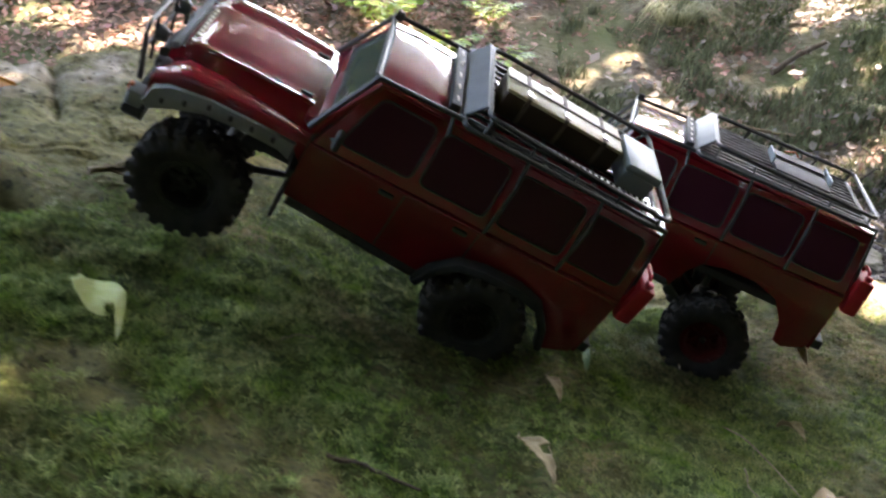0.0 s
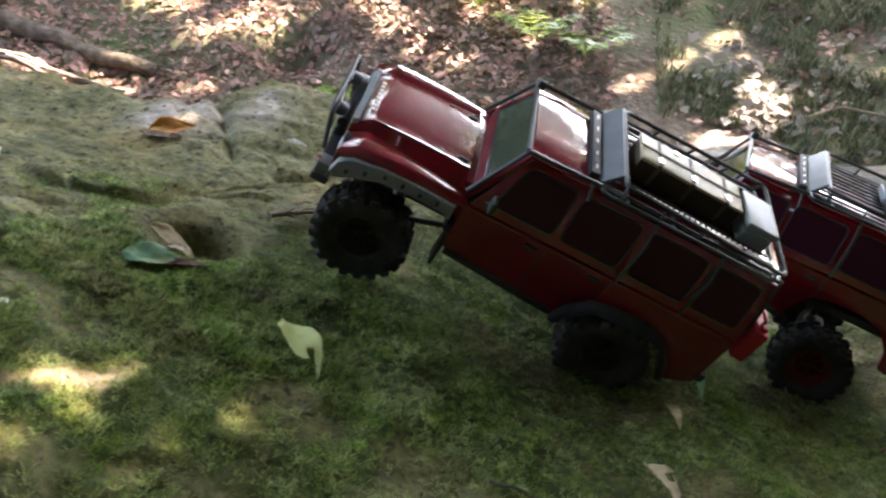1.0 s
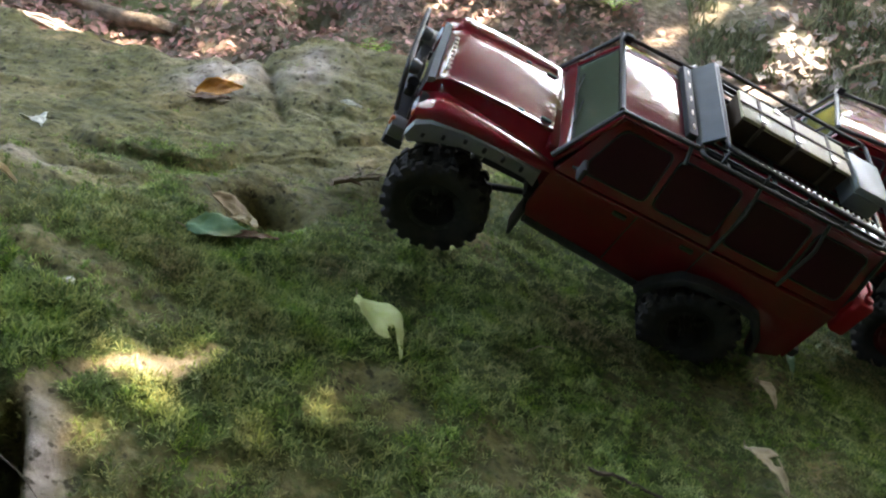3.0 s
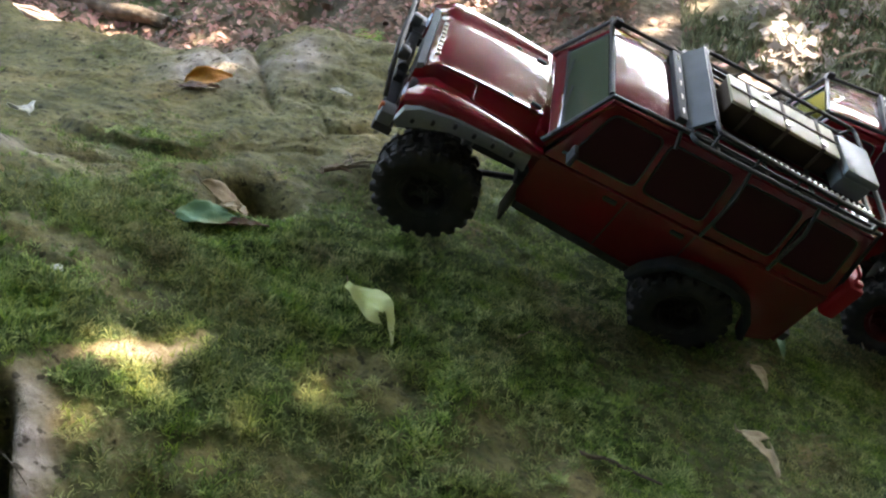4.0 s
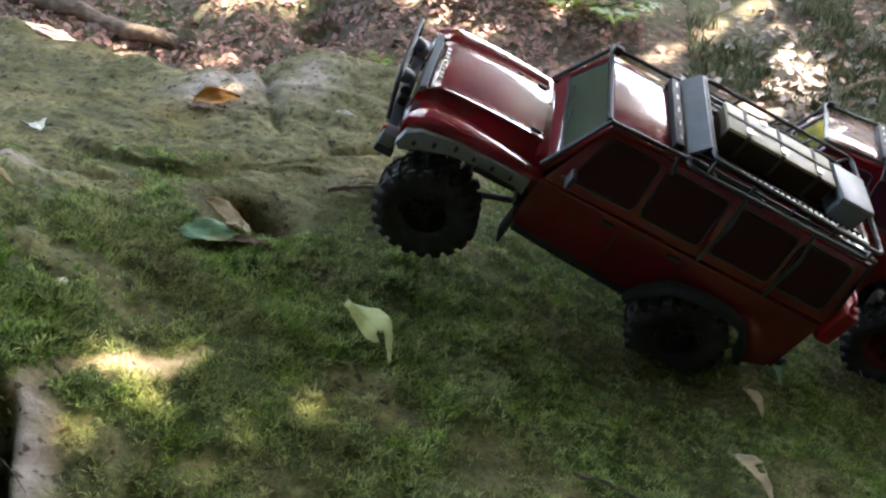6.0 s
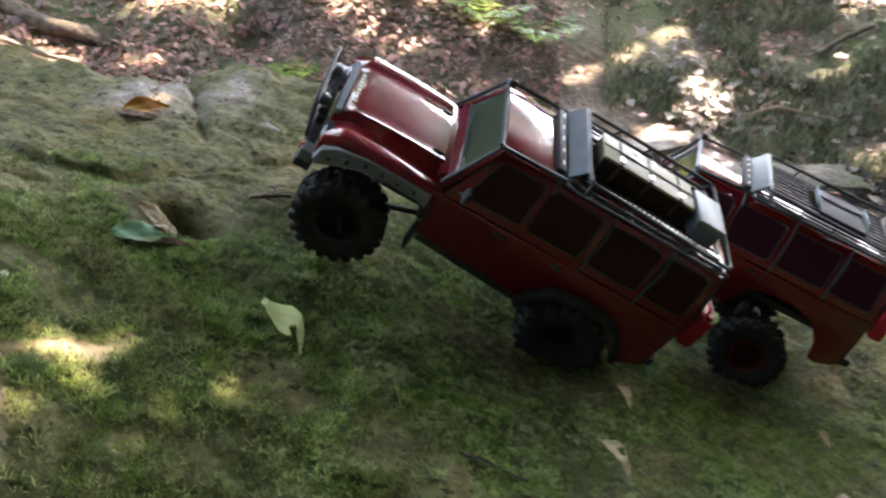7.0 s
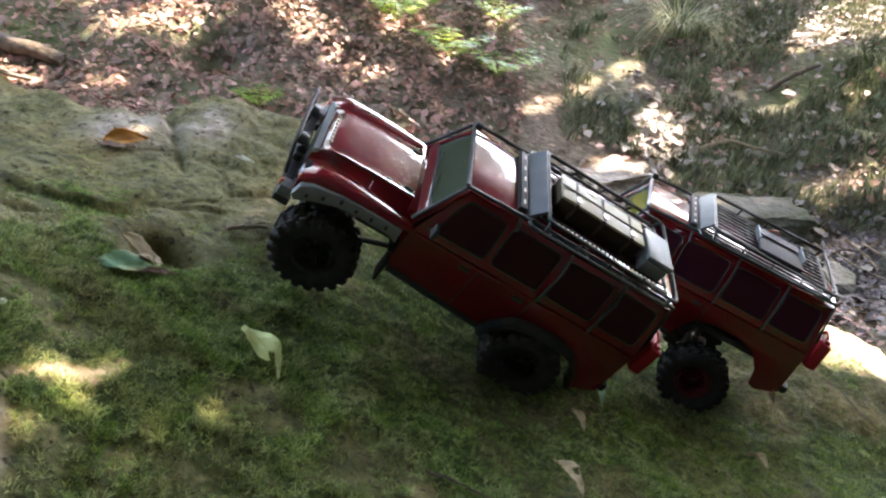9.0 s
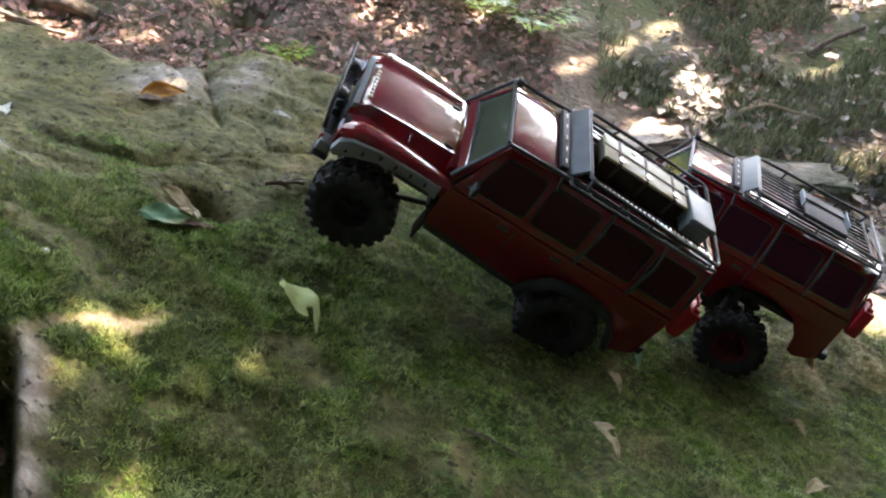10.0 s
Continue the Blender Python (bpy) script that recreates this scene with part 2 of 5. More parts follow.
def rounded_path(corners, r, steps=4, closed=True):
    """Corner points joined by small arcs."""
    out, n = [], len(corners)
    for i, c in enumerate(corners):
        c = Vector(c)
        if not closed and i in (0, n - 1):
            out.append(c)
            continue
        a = (Vector(corners[i - 1]) - c).normalized() * r
        b = (Vector(corners[(i + 1) % n]) - c).normalized() * r
        for k in range(steps + 1):
            u = k / steps
            out.append(c + a * (1 - u) ** 2 + b * u ** 2)
    return out


def add_prism(bm, outline, to3, depth, bevel=0.0):
    """A flat outline made solid: to3(u, v, w) places it, w from 0 to depth."""
    a = [bm.verts.new(to3(u, v, 0)) for u, v in outline]
    b = [bm.verts.new(to3(u, v, depth)) for u, v in outline]
    faces = [bm.faces.new(a[::-1]), bm.faces.new(b)]
    n = len(outline)
    for i in range(n):
        j = (i + 1) % n
        faces.append(bm.faces.new((a[i], a[j], b[j], b[i])))
    bmesh.ops.recalc_face_normals(bm, faces=faces)
    if bevel:
        rim = [e for e in faces[1].edges]
        bmesh.ops.bevel(bm, geom=rim, offset=bevel, segments=2, affect="EDGES", profile=0.5)


def prism(outline, to3, depth, bevel=0.0):
    bm = bmesh.new()
    add_prism(bm, outline, to3, depth, bevel)
    return bm


def revolve(profile, sides=40, axis_y=True):
    """Turn a profile of (radius, y) pairs round the y axis."""
    bm = bmesh.new()
    rows = []
    for k in range(sides):
        a = 2 * math.pi * k / sides
        rows.append([bm.verts.new((r * math.cos(a), y, r * math.sin(a))) for r, y in profile])
    for k in range(sides):
        a, b = rows[k], rows[(k + 1) % sides]
        for i in range(len(profile) - 1):
            bm.faces.new((a[i], a[i + 1], b[i + 1], b[i]))
    return bm


def smoothstep(a, b, x):
    u = min(1.0, max(0.0, (x - a) / (b - a)))
    return u * u * (3 - 2 * u)


# ---------------------------------------------------------------- the ground's shape
BUMP_X, BUMP_Y, BUMP_S = (-0.75, -0.4, -0.05, 0.3, 0.6), (-0.6, -0.25, 0.1, 0.4), 0.3
BUMP_H = (0.1037, 0.0801, -0.0808, 0.0594, -0.0125, 0.0361, -0.025, 0.1454, 0.0059, -0.0435, 0.0765, -0.041, 0.0068, 0.0509, -0.0472, -0.0977, 0.0642, 0.0242, -0.0324, 0.1873)


def slab_base(x, y):
    """The boulder's broad top, sloping down to the right and bulging."""
    z = 0.9985 - 0.2203 * x - 0.0215 * y
    k = 0
    for a in BUMP_X:
        for b in BUMP_Y:
            z += BUMP_H[k] * math.exp(-((x - a) ** 2 + (y - b) ** 2) / (2 * BUMP_S ** 2))
            k += 1
    return z


BACK_RIM = ((-1.6, 0.30), (-1.2, 0.42), (-0.94, 0.35), (-0.79, 0.31), (-0.69, 0.28), (-0.66, 0.33), (-0.61, 0.44), (-0.48, 0.42), (-0.3, 0.50), (0.3, 0.58), (0.6, 0.54), (0.72, 0.49), (0.86, 0.40), (1.3, 0.3))


def back_edge(x):
    w = 0.012 * math.sin(x * 19.0) + 0.010 * math.sin(x * 43.0 + 1)
    for (xa, ya), (xb, yb) in zip(BACK_RIM, BACK_RIM[1:]):
        if x < xb:
            return ya + (yb - ya) * max(0.0, (x - xa) / (xb - xa)) + w
    return 0.3 + w


def slab_height(x, y):
    z = slab_base(x, y)
    # broad lumps, ledges and pits
    z += 0.016 * noise.noise((x * 4.1, y * 4.1, 0.3)) + 0.008 * noise.noise((x * 10.5, y * 10.5, 4.0))
    z += 0.0062 * noise.noise((x * 30, y * 30, 9.0)) + 0.0034 * noise.noise((x * 80, y * 80, 2.0))
    z -= 0.006 * max(0.0, noise.noise((x * 22, y * 22, 14.0)) - 0.25)
    bare = smoothstep(-0.16, 0.02, y) * smoothstep(-0.25, -0.42, x) + smoothstep(-0.50, -0.62, x) * smoothstep(-0.5, -0.35, y)
    z -= min(1.0, bare) * (0.0035 * smoothstep(0.06, 0.0, abs(noise.noise((x * 6.0, y * 8.5, 33.0)))) - 0.005 * noise.noise((x * 12, y * 16, 37.0)))
    # the hollow that holds leaves
    d = math.hypot((x + 0.485) / 1.15, (y + 0.180) / 1.2)
    d *= 1 + 0.35 * noise.noise((x * 22, y * 22, 51.0))
    z -= 0.042 * math.exp(-(d / 0.036) ** 4)
    z += 0.008 * math.exp(-((d - 0.062) / 0.022) ** 2)
    # a curved ledge round a mossy lump on the upper stone
    ring = math.hypot(x + 0.655, y + 0.030) * (1 + 0.12 * noise.noise((x * 14, y * 14, 5.0)))
    if y < 0.04:
        z += (0.013 * smoothstep(0.108, 0.094, ring) - 0.003 * math.exp(-((ring - 0.114) / 0.007) ** 2)) * smoothstep(0.04, -0.03, y)
    # a groove below the upper rim
    z -= 0.013 * math.exp(-((x + 0.557 + 0.54 * (y - 0.12)) / 0.011) ** 2) * smoothstep(0.08, 0.12, y)
    # short cracks across the bare stone
    for cx, cy, dx, dy in ((-0.56, -0.43, 0.035, -0.008), (-0.64, -0.20, 0.05, 0.02), (-0.50, -0.02, 0.04, 0.025), (-0.44, 0.08, 0.03, 0.02)):
        k = max(-1.0, min(1.0, ((x - cx) * dx + (y - cy) * dy) / (dx * dx + dy * dy)))
        z -= 0.007 * math.exp(-(((x - cx - k * dx) ** 2 + (y - cy - k * dy) ** 2) / 0.007 ** 2))
    # crevice at the near left corner
    u = x + 0.470 + 0.49 * (y + 0.601)
    z -= 0.055 * smoothstep(0.0, -0.010, u) * smoothstep(-0.555, -0.60, y) * smoothstep(-0.034, -0.016, u)
    # worn edges all round
    b = y - back_edge(x)
    if b > -0.05:
        z -= 5.0 * (b + 0.05) ** 2 + 1.1 * max(0.0, b)
    r = x - (0.86 + 0.28 * smoothstep(0.42, 0.2, y) + 0.04 * noise.noise((y * 5, 1.7, 0)))
    z -= 0.35 * max(0.0, x - 0.80)
    if r > -0.10:
        z -= 4.0 * (r + 0.10) ** 2
    f = -0.92 - y + 0.05 * noise.noise((x * 4, 3.1, 0))
    if f > -0.1:
        z -= 6.0 * (f + 0.1) ** 2
    e = -1.25 - x + 0.08 * noise.noise((y * 4, 8.1, 0))
    if e > -0.12:
        z -= 5.0 * (e + 0.12) ** 2
    z += 0.03 * noise.noise((x * 5, y * 5, z * 6)) * smoothstep(1.0, 0.6, z)
    return z


def ground_height(x, y):
    z = 0.34 - 0.10 * (min(y, 3.9) - 1.0) - 0.06 * max(-4.0, min(x, 4.0))
    up = y - 3.9
    z += 0.42 * min(max(0.0, up), 3.2) + 0.05 * max(0.0, up - 3.2)
    z += 0.34 * max(0.0, x - 1.9) + 0.22 * max(0.0, -3.0 - x)
    z -= 0.45 * math.exp(-((x + 1.92) / 0.22) ** 2 - ((y - 4.58) / 0.18) ** 2)
    z -= 0.10 * math.exp(-((x - 2.15) / 0.6) ** 2 - ((y - 3.3) / 0.5) ** 2)
    z += 0.10 * math.exp(-((x - 1.0) / 0.24) ** 2 - ((y - 4.95) / 0.20) ** 2) + 0.09 * math.exp(-((x - 1.60) / 0.22) ** 2 - ((y - 5.15) / 0.2) ** 2)
    d = math.hypot(x, y - 1.0)
    z += 0.10 * max(0.0, d - 9.0)
    z += 0.12 * noise.noise((x * 0.55, y * 0.55, 3.0)) + 0.045 * noise.noise((x * 1.9, y * 1.9, 7.0))
    if d < 8:
        z += 0.02 * noise.noise((x * 6, y * 6, 5.0))
    return z


def normal_of(fn, x, y, e=0.012):
    return Vector((fn(x - e, y) - fn(x + e, y), fn(x, y - e) - fn(x, y + e), 2 * e)).normalized()


def moss_and_shade_amount(x, y):
    a = 0.40 + 0.75 * noise.noise((x * 3.2, y * 3.2, 20.0)) + 0.38 * noise.noise((x * 8.5, y * 8.5, 30.0))
    a += 0.36 * math.exp(-((x + 0.36) / 0.20) ** 2 - ((y + 0.25) / 0.15) ** 2)
    a += 0.42 * math.exp(-((x + 0.662) / 0.050) ** 2 - ((y + 0.005) / 0.065) ** 2)
    a += 0.28 * math.exp(-((x + 0.55) / 0.07) ** 2 - ((y + 0.30) / 0.06) ** 2)
    a += 0.20 * smoothstep(-0.3, -0.5, y)
    a -= 0.55 * smoothstep(-0.12, 0.04, y) * smoothstep(-0.22, -0.40, x)
    a -= 0.40 * math.exp(-((x + 0.49) / 0.09) ** 2 - ((y + 0.15) / 0.08) ** 2)
    a -= 0.8 * math.exp(-((x + 0.485) / 0.050) ** 4 - ((y + 0.185) / 0.050) ** 4)
    a -= 0.45 * math.exp(-((x + 0.56) / 0.10) ** 2 - ((y + 0.42) / 0.05) ** 2)
    a -= 0.40 * math.exp(-((x + 0.305) / 0.04) ** 2 - ((y + 0.385) / 0.03) ** 2)
    a += 0.22 * math.exp(-((x - 0.05) / 0.3) ** 2 - ((y + 0.33) / 0.14) ** 2)
    # extra moss at lower right, darkening the stone in place of the trucks' shade
    a += 0.22 * smoothstep(0.0, 0.25, x) * smoothstep(0.1, -0.1, y)
    a -= 0.12 * math.exp(-((x - 0.14) / 0.10) ** 2 - ((y + 0.22) / 0.10) ** 2)
    a -= 0.9 * math.exp(-((x + 0.462 + 0.49 * (y + 0.601)) / 0.014) ** 2) * smoothstep(-0.53, -0.57, y)
    across = 0.753 * (x + 0.457) - 0.658 * (y + 0.485)
    a -= 0.5 * math.exp(-(across / 0.012) ** 2) * smoothstep(0.055, 0.025, abs(x + 0.457))
    a -= 1.2 * math.exp(-((x + 0.65) / 0.13) ** 2 - ((y - 0.24) / 0.10) ** 2)
    a += 0.3 * math.exp(-((x + 0.565) / 0.03) ** 2 - ((y - 0.13) / 0.03) ** 2)
    a += 0.60 * math.exp(-((x - 0.50) / 0.12) ** 2 - ((y - 0.03) / 0.09) ** 2)
    # more moss round the second truck, standing for shade and dark brown stone
    a += 0.40 * math.exp(-((x - 0.28) / 0.16) ** 2 - ((y - 0.02) / 0.16) ** 2)
    a -= 0.4 * smoothstep(0.66, 0.80, x)
    return max(0.0, min(1.0, a))


def pale_amount(x, y):
    """Where the stone lies scraped and pale: by the upper rim, in a strip by the moss and on the crevice's face."""
    n = 0.5 + 0.9 * noise.noise((x * 26, y * 26, 81.0)) + 0.5 * noise.noise((x * 70, y * 70, 84.0))
    a = 1.5 * math.exp(-((x + 0.685) / 0.055) ** 2 - ((y - 0.205) / 0.055) ** 2)
    a += 0.75 * math.exp(-((x + 0.57) / 0.04) ** 2 - ((y - 0.28) / 0.07) ** 2)
    a += 0.6 * math.exp(-((x + 0.70) / 0.035) ** 2 - ((y + 0.245) / 0.02) ** 2)
    a += 0.9 * math.exp(-((x + 0.462 + 0.49 * (y + 0.601)) / 0.012) ** 2) * smoothstep(-0.53, -0.57, y)
    across = 0.753 * (x + 0.457) - 0.658 * (y + 0.485)
    a += 0.30 * math.exp(-(across / 0.012) ** 2) * smoothstep(0.055, 0.025, abs(x + 0.457))
    a += 0.7 * smoothstep(0.58, 0.68, x) * smoothstep(0.24, 0.34, y)
    return max(0.0, min(1.0, a * (0.55 + n)))


# ---------------------------------------------------------------- boulder
def build_boulder():
    def ticks(knots):
        out = []
        for (a, step), (b, _) in zip(knots, knots[1:]):
            n = max(1, round((b - a) / step))
            out += [a + (b - a) * k / n for k in range(n)]
        return out + [knots[-1][0]]
    xs = ticks(((-1.85, 0.03), (-1.25, 0.009), (-0.76, 0.0032), (0.0, 0.0042), (0.62, 0.007), (1.0, 0.02), (1.5, 0)))
    ys = ticks(((-1.45, 0.03), (-0.80, 0.008), (-0.68, 0.0032), (0.0, 0.0042), (0.30, 0.006), (0.60, 0.02), (1.12, 0)))
    nx, ny = len(xs) - 1, len(ys) - 1
    verts, moss, pale = [], [], []
    for y in ys:
        for x in xs:
            z = max(slab_height(x, y), 0.0)
            verts.append((x, y, z))
            moss.append(moss_and_shade_amount(x, y))
            pale.append(pale_amount(x, y))
    faces = [(j * (nx + 1) + i, j * (nx + 1) + i + 1, (j + 1) * (nx + 1) + i + 1, (j + 1) * (nx + 1) + i) for j in range(ny) for i in range(nx)]
    me = bpy.data.meshes.new("boulder")
    me.from_pydata(verts, [], faces)
    at = me.attributes.new("moss", "FLOAT", "POINT")
    at.data.foreach_set("value", moss)
    at = me.attributes.new("pale", "FLOAT", "POINT")
    at.data.foreach_set("value", pale)
    me.materials.append(ROCK)
    me.shade_smooth()
    return tagged(new("boulder", me), "large grey-brown boulder with patches of green moss", "boulder", kind="structure")


def build_ground():
    n = 200
    def spread(u):
        return 45.0 * math.sinh(4.2 * u) / math.sinh(4.2)
    verts = []
    for j in range(n + 1):
        for i in range(n + 1):
            x, y = spread(2 * i / n - 1), 1.8 + spread(2 * j / n - 1)
            verts.append((x, y, ground_height(x, y)))
    faces = [(j * (n + 1) + i, j * (n + 1) + i + 1, (j + 1) * (n + 1) + i + 1, (j + 1) * (n + 1) + i) for j in range(n) for i in range(n)]
    me = bpy.data.meshes.new("ground")
    me.from_pydata(verts, [], faces)
    me.materials.append(SOIL)
    me.shade_smooth()
    return tagged(new("ground", me), "brown forest floor of soil and leaf mould with moss", "ground", kind="structure")


boulder = build_boulder()
ground = build_ground()


# ---------------------------------------------------------------- leaves by the thousand
def leaf_sheet(name, places, material, label, category, bend=0.25):
    """One mesh of many small bent leaves; places: (point, normal, heading, length, width)."""
    verts, faces = [], []
    for p, nrm, head, ln, wd in places:
        nrm = nrm.normalized()
        t = nrm.orthogonal().normalized()
        t.rotate(Matrix.Rotation(head, 3, nrm))
        s = nrm.cross(t)
        k = len(verts)
        c = bend * ln
        for u, w, h in ((-0.5, 0, 0.0), (-0.1, -0.5, 0.75), (-0.1, 0, 0.35), (-0.1, 0.5, 0.75), (0.25, -0.34, 0.6), (0.25, 0.34, 0.6), (0.5, 0, 0.9)):
            verts.append(p + t * (u * ln) + s * (w * wd) + nrm * (h * c))
        faces += [(k, k + 2, k + 1), (k, k + 3, k + 2), (k + 1, k + 2, k + 6, k + 4), (k + 2, k + 3, k + 5, k + 6)]
    me = bpy.data.meshes.new(name)
    me.from_pydata(verts, [], faces)
    me.materials.append(material)
    me.shade_smooth()
    return tagged(new(name, me), label, category, kind="stuff")


def scatter_litter(count, box, size, material, name, label, keep):
    rnd = random.Random(len(name) * 7 + count)
    places = []
    while len(places) < count:
        x, y = rnd.uniform(box[0], box[1]), rnd.uniform(box[2], box[3])
        if not keep(x, y, rnd):
            continue
        z = ground_height(x, y)
        nrm = normal_of(ground_height, x, y, 0.05) + Vector((rnd.gauss(0, 0.4), rnd.gauss(0, 0.4), 0))
        ln = rnd.uniform(*size)
        places.append((Vector((x, y, z + rnd.uniform(0.0, 0.03))), nrm, rnd.uniform(0, 6.3), ln, ln * rnd.uniform(0.4, 0.75)))
    return leaf_sheet(name, places, material, label, "leaf litter", 0.3)


def on_litter(x, y, rnd):
    dens = 0.5 + 0.9 * noise.noise((x * 0.9, y * 0.9, 11.0)) + (0.35 if x < 0.2 else -0.36)
    return rnd.random() < max(0.32 if x < 0.2 else 0.09, dens) * (1 - 0.93 * math.exp(-((x - 2.2) / 0.9) ** 2 - ((y - 3.2) / 0.8) ** 2))


def on_bank(x, y, rnd):
    return rnd.random() < 0.5 + 1.2 * noise.noise((x * 1.1, y * 1.1, 17.0))


def on_stream(x, y, rnd):
    return rnd.random() < math.exp(-((x - 2.2) / 0.8) ** 2 - ((y - 3.2) / 0.75) ** 2)


scatter_litter(46000, (-5.2, 4.6, 0.8, 8.0), (0.020, 0.078), LITTER, "leaf_litter", "dry brown and pinkish dead leaves over the bank", on_litter)
scatter_litter(480, (0.6, 4.6, 3.4, 7.5), (0.05, 0.12), PALELITTER, "pale_litter", "scattered large pale dead leaves on the mossy bank", on_bank)
scatter_litter(5000, (1.0, 3.8, 1.6, 4.4), (0.025, 0.07), WETLITTER, "wet_litter", "dark wet dead leaves along the stream bed", on_stream)


def off_boulder(x, y, rnd):
    return rnd.random() < 0.6 and not (-1.7 < x < 1.5 and -1.5 < y < 0.9)


scatter_litter(16000, (-5.2, 4.6, -4.5, 0.8), (0.035, 0.09), LITTER, "forest_litter", "dry brown dead leaves on the ground round the boulder", off_boulder)


def in_heap(x, y, rnd):
    return rnd.random() < math.exp(-((x - 1.13) / 0.16) ** 2 - ((y - 4.52) / 0.20) ** 2)


scatter_litter(110, (0.7, 1.6, 4.0, 5.0), (0.07, 0.15), PALELITTER, "pale_leaf_heap", "heap of large pale dead leaves by a stone", in_heap)


def on_crest(x, y, rnd):
    return rnd.random() < math.exp(-((x - 2.7) / 0.5) ** 2 - ((y - 6.0) / 0.32) ** 2)


# pale leaves added so that the sun patch on the crest reads bright
scatter_litter(800, (1.8, 3.8, 5.3, 6.8), (0.03, 0.08), PALELITTER, "dry_litter", "pale dry leaves added to brighten the sun patch on the bank's crest", on_crest)


def build_ground_cover():
    """Short grass and seedlings over the greener right-hand bank."""
    rnd = random.Random(9)
    verts, faces = [], []
    count = 0
    while count < 34000:
        x, y = rnd.uniform(0.5, 5.0), rnd.uniform(3.9, 8.0)
        if noise.noise((x * 1.4, y * 1.4, 70.0)) + 0.5 * noise.noise((x * 5, y * 5, 73.0)) < -0.12 + 0.30 * smoothstep(1.2, 0.5, x):
            continue
        z = ground_height(x, y)
        h, w, t = rnd.uniform(0.02, 0.09), rnd.uniform(0.003, 0.009), rnd.uniform(0, 6.3)
        lx, ly = rnd.gauss(0, 0.025), rnd.gauss(0, 0.025)
        dx, dy = math.cos(t) * w, math.sin(t) * w
        k = len(verts)
        verts += [(x - dx, y - dy, z - 0.005), (x + dx, y + dy, z - 0.005), (x + lx * 0.5 + dx * 0.8, y + ly * 0.5 + dy * 0.8, z + h * 0.7), (x + lx, y + ly, z + h)]
        faces += [(k, k + 1, k + 2), (k, k + 2, k + 3)]
        count += 1
    me = bpy.data.meshes.new("ground_cover")
    me.from_pydata(verts, [], faces)
    me.materials.append(COVER)
    return tagged(new("ground_cover", me), "short green grass and moss on the bank", "grass", kind="stuff")


build_ground_cover()


def build_moss():
    """Small tufts of moss, each a star of short shoots, over the greener parts of the boulder."""
    rnd = random.Random(5)
    verts, faces = [], []
    tufts = 0
    while tufts < 84000:
        x, y = rnd.uniform(-1.0, 0.85), rnd.uniform(-0.85, 0.5)
        if tufts > 52000 and not (-0.62 < x < 0.45 and y < -0.02):
            continue
        a = moss_and_shade_amount(x, y)
        patch = noise.noise((x * 24, y * 24, 90.0)) + 0.7 * noise.noise((x * 60, y * 60, 93.0))
        if rnd.random() > (a - 0.14 + 0.40 * patch) * 1.4 or y > back_edge(x) - 0.02:
            continue
        z = slab_height(x, y)
        size = rnd.uniform(0.5, 1.15) * (0.6 + 0.4 * a + 0.3 * patch) * (1 + 0.4 * smoothstep(-0.2, -0.4, y) * smoothstep(0.1, -0.15, x))
        n = rnd.randint(4, 7)
        t0 = rnd.uniform(0, 6.3)
        c = len(verts)
        verts.append((x, y, z - 0.0015))
        for k in range(n):
            t = t0 + 6.283 * k / n + rnd.uniform(-0.5, 0.5)
            out, h, w = 0.0070 * size * rnd.uniform(0.3, 1.4), 0.0048 * size * rnd.uniform(0.35, 1.35), 0.00060 * size
            cx, sx = math.cos(t), math.sin(t)
            mx, my = x + cx * out * 0.5, y + sx * out * 0.5
            i = len(verts)
            verts += [(mx - sx * w, my + cx * w, z + h * 0.75), (mx + sx * w, my - cx * w, z + h * 0.75), (x + cx * out, y + sx * out, z + h)]
            faces += [(c, i + 1, i), (i, i + 1, i + 2)]
        tufts += 1
    me = bpy.data.meshes.new("moss")
    me.from_pydata(verts, [], faces)
    me.materials.append(MOSS)
    return tagged(new("moss", me), "short green moss growing on the boulder", "moss", kind="stuff")


build_moss()

# ---------------------------------------------------------------- the trees' crowns overhead
# bright flecks that reach the stone and the bank: x, y, radius along x, along y
FLECKS = ((-0.486, -0.556, 0.005, 0.014), (-0.436, -0.522, 0.016, 0.010), (-0.475, -0.505, 0.028, 0.013), (-0.447, -0.470, 0.024, 0.011), (-0.425, -0.449, 0.014, 0.008), (-0.468, -0.534, 0.018, 0.014), (-0.448, -0.502, 0.02, 0.010),
          (-0.366, -0.478, 0.010, 0.016), (-0.340, -0.434, 0.016, 0.010), (-0.380, -0.548, 0.004, 0.013), (-0.374, -0.589, 0.009, 0.018), (-0.367, -0.627, 0.009, 0.018), (-0.69, 0.20, 0.03, 0.012),
          (0.66, 0.37, 0.07, 0.09), (0.77, 0.36, 0.08, 0.08), (0.70, 0.46, 0.10, 0.06))
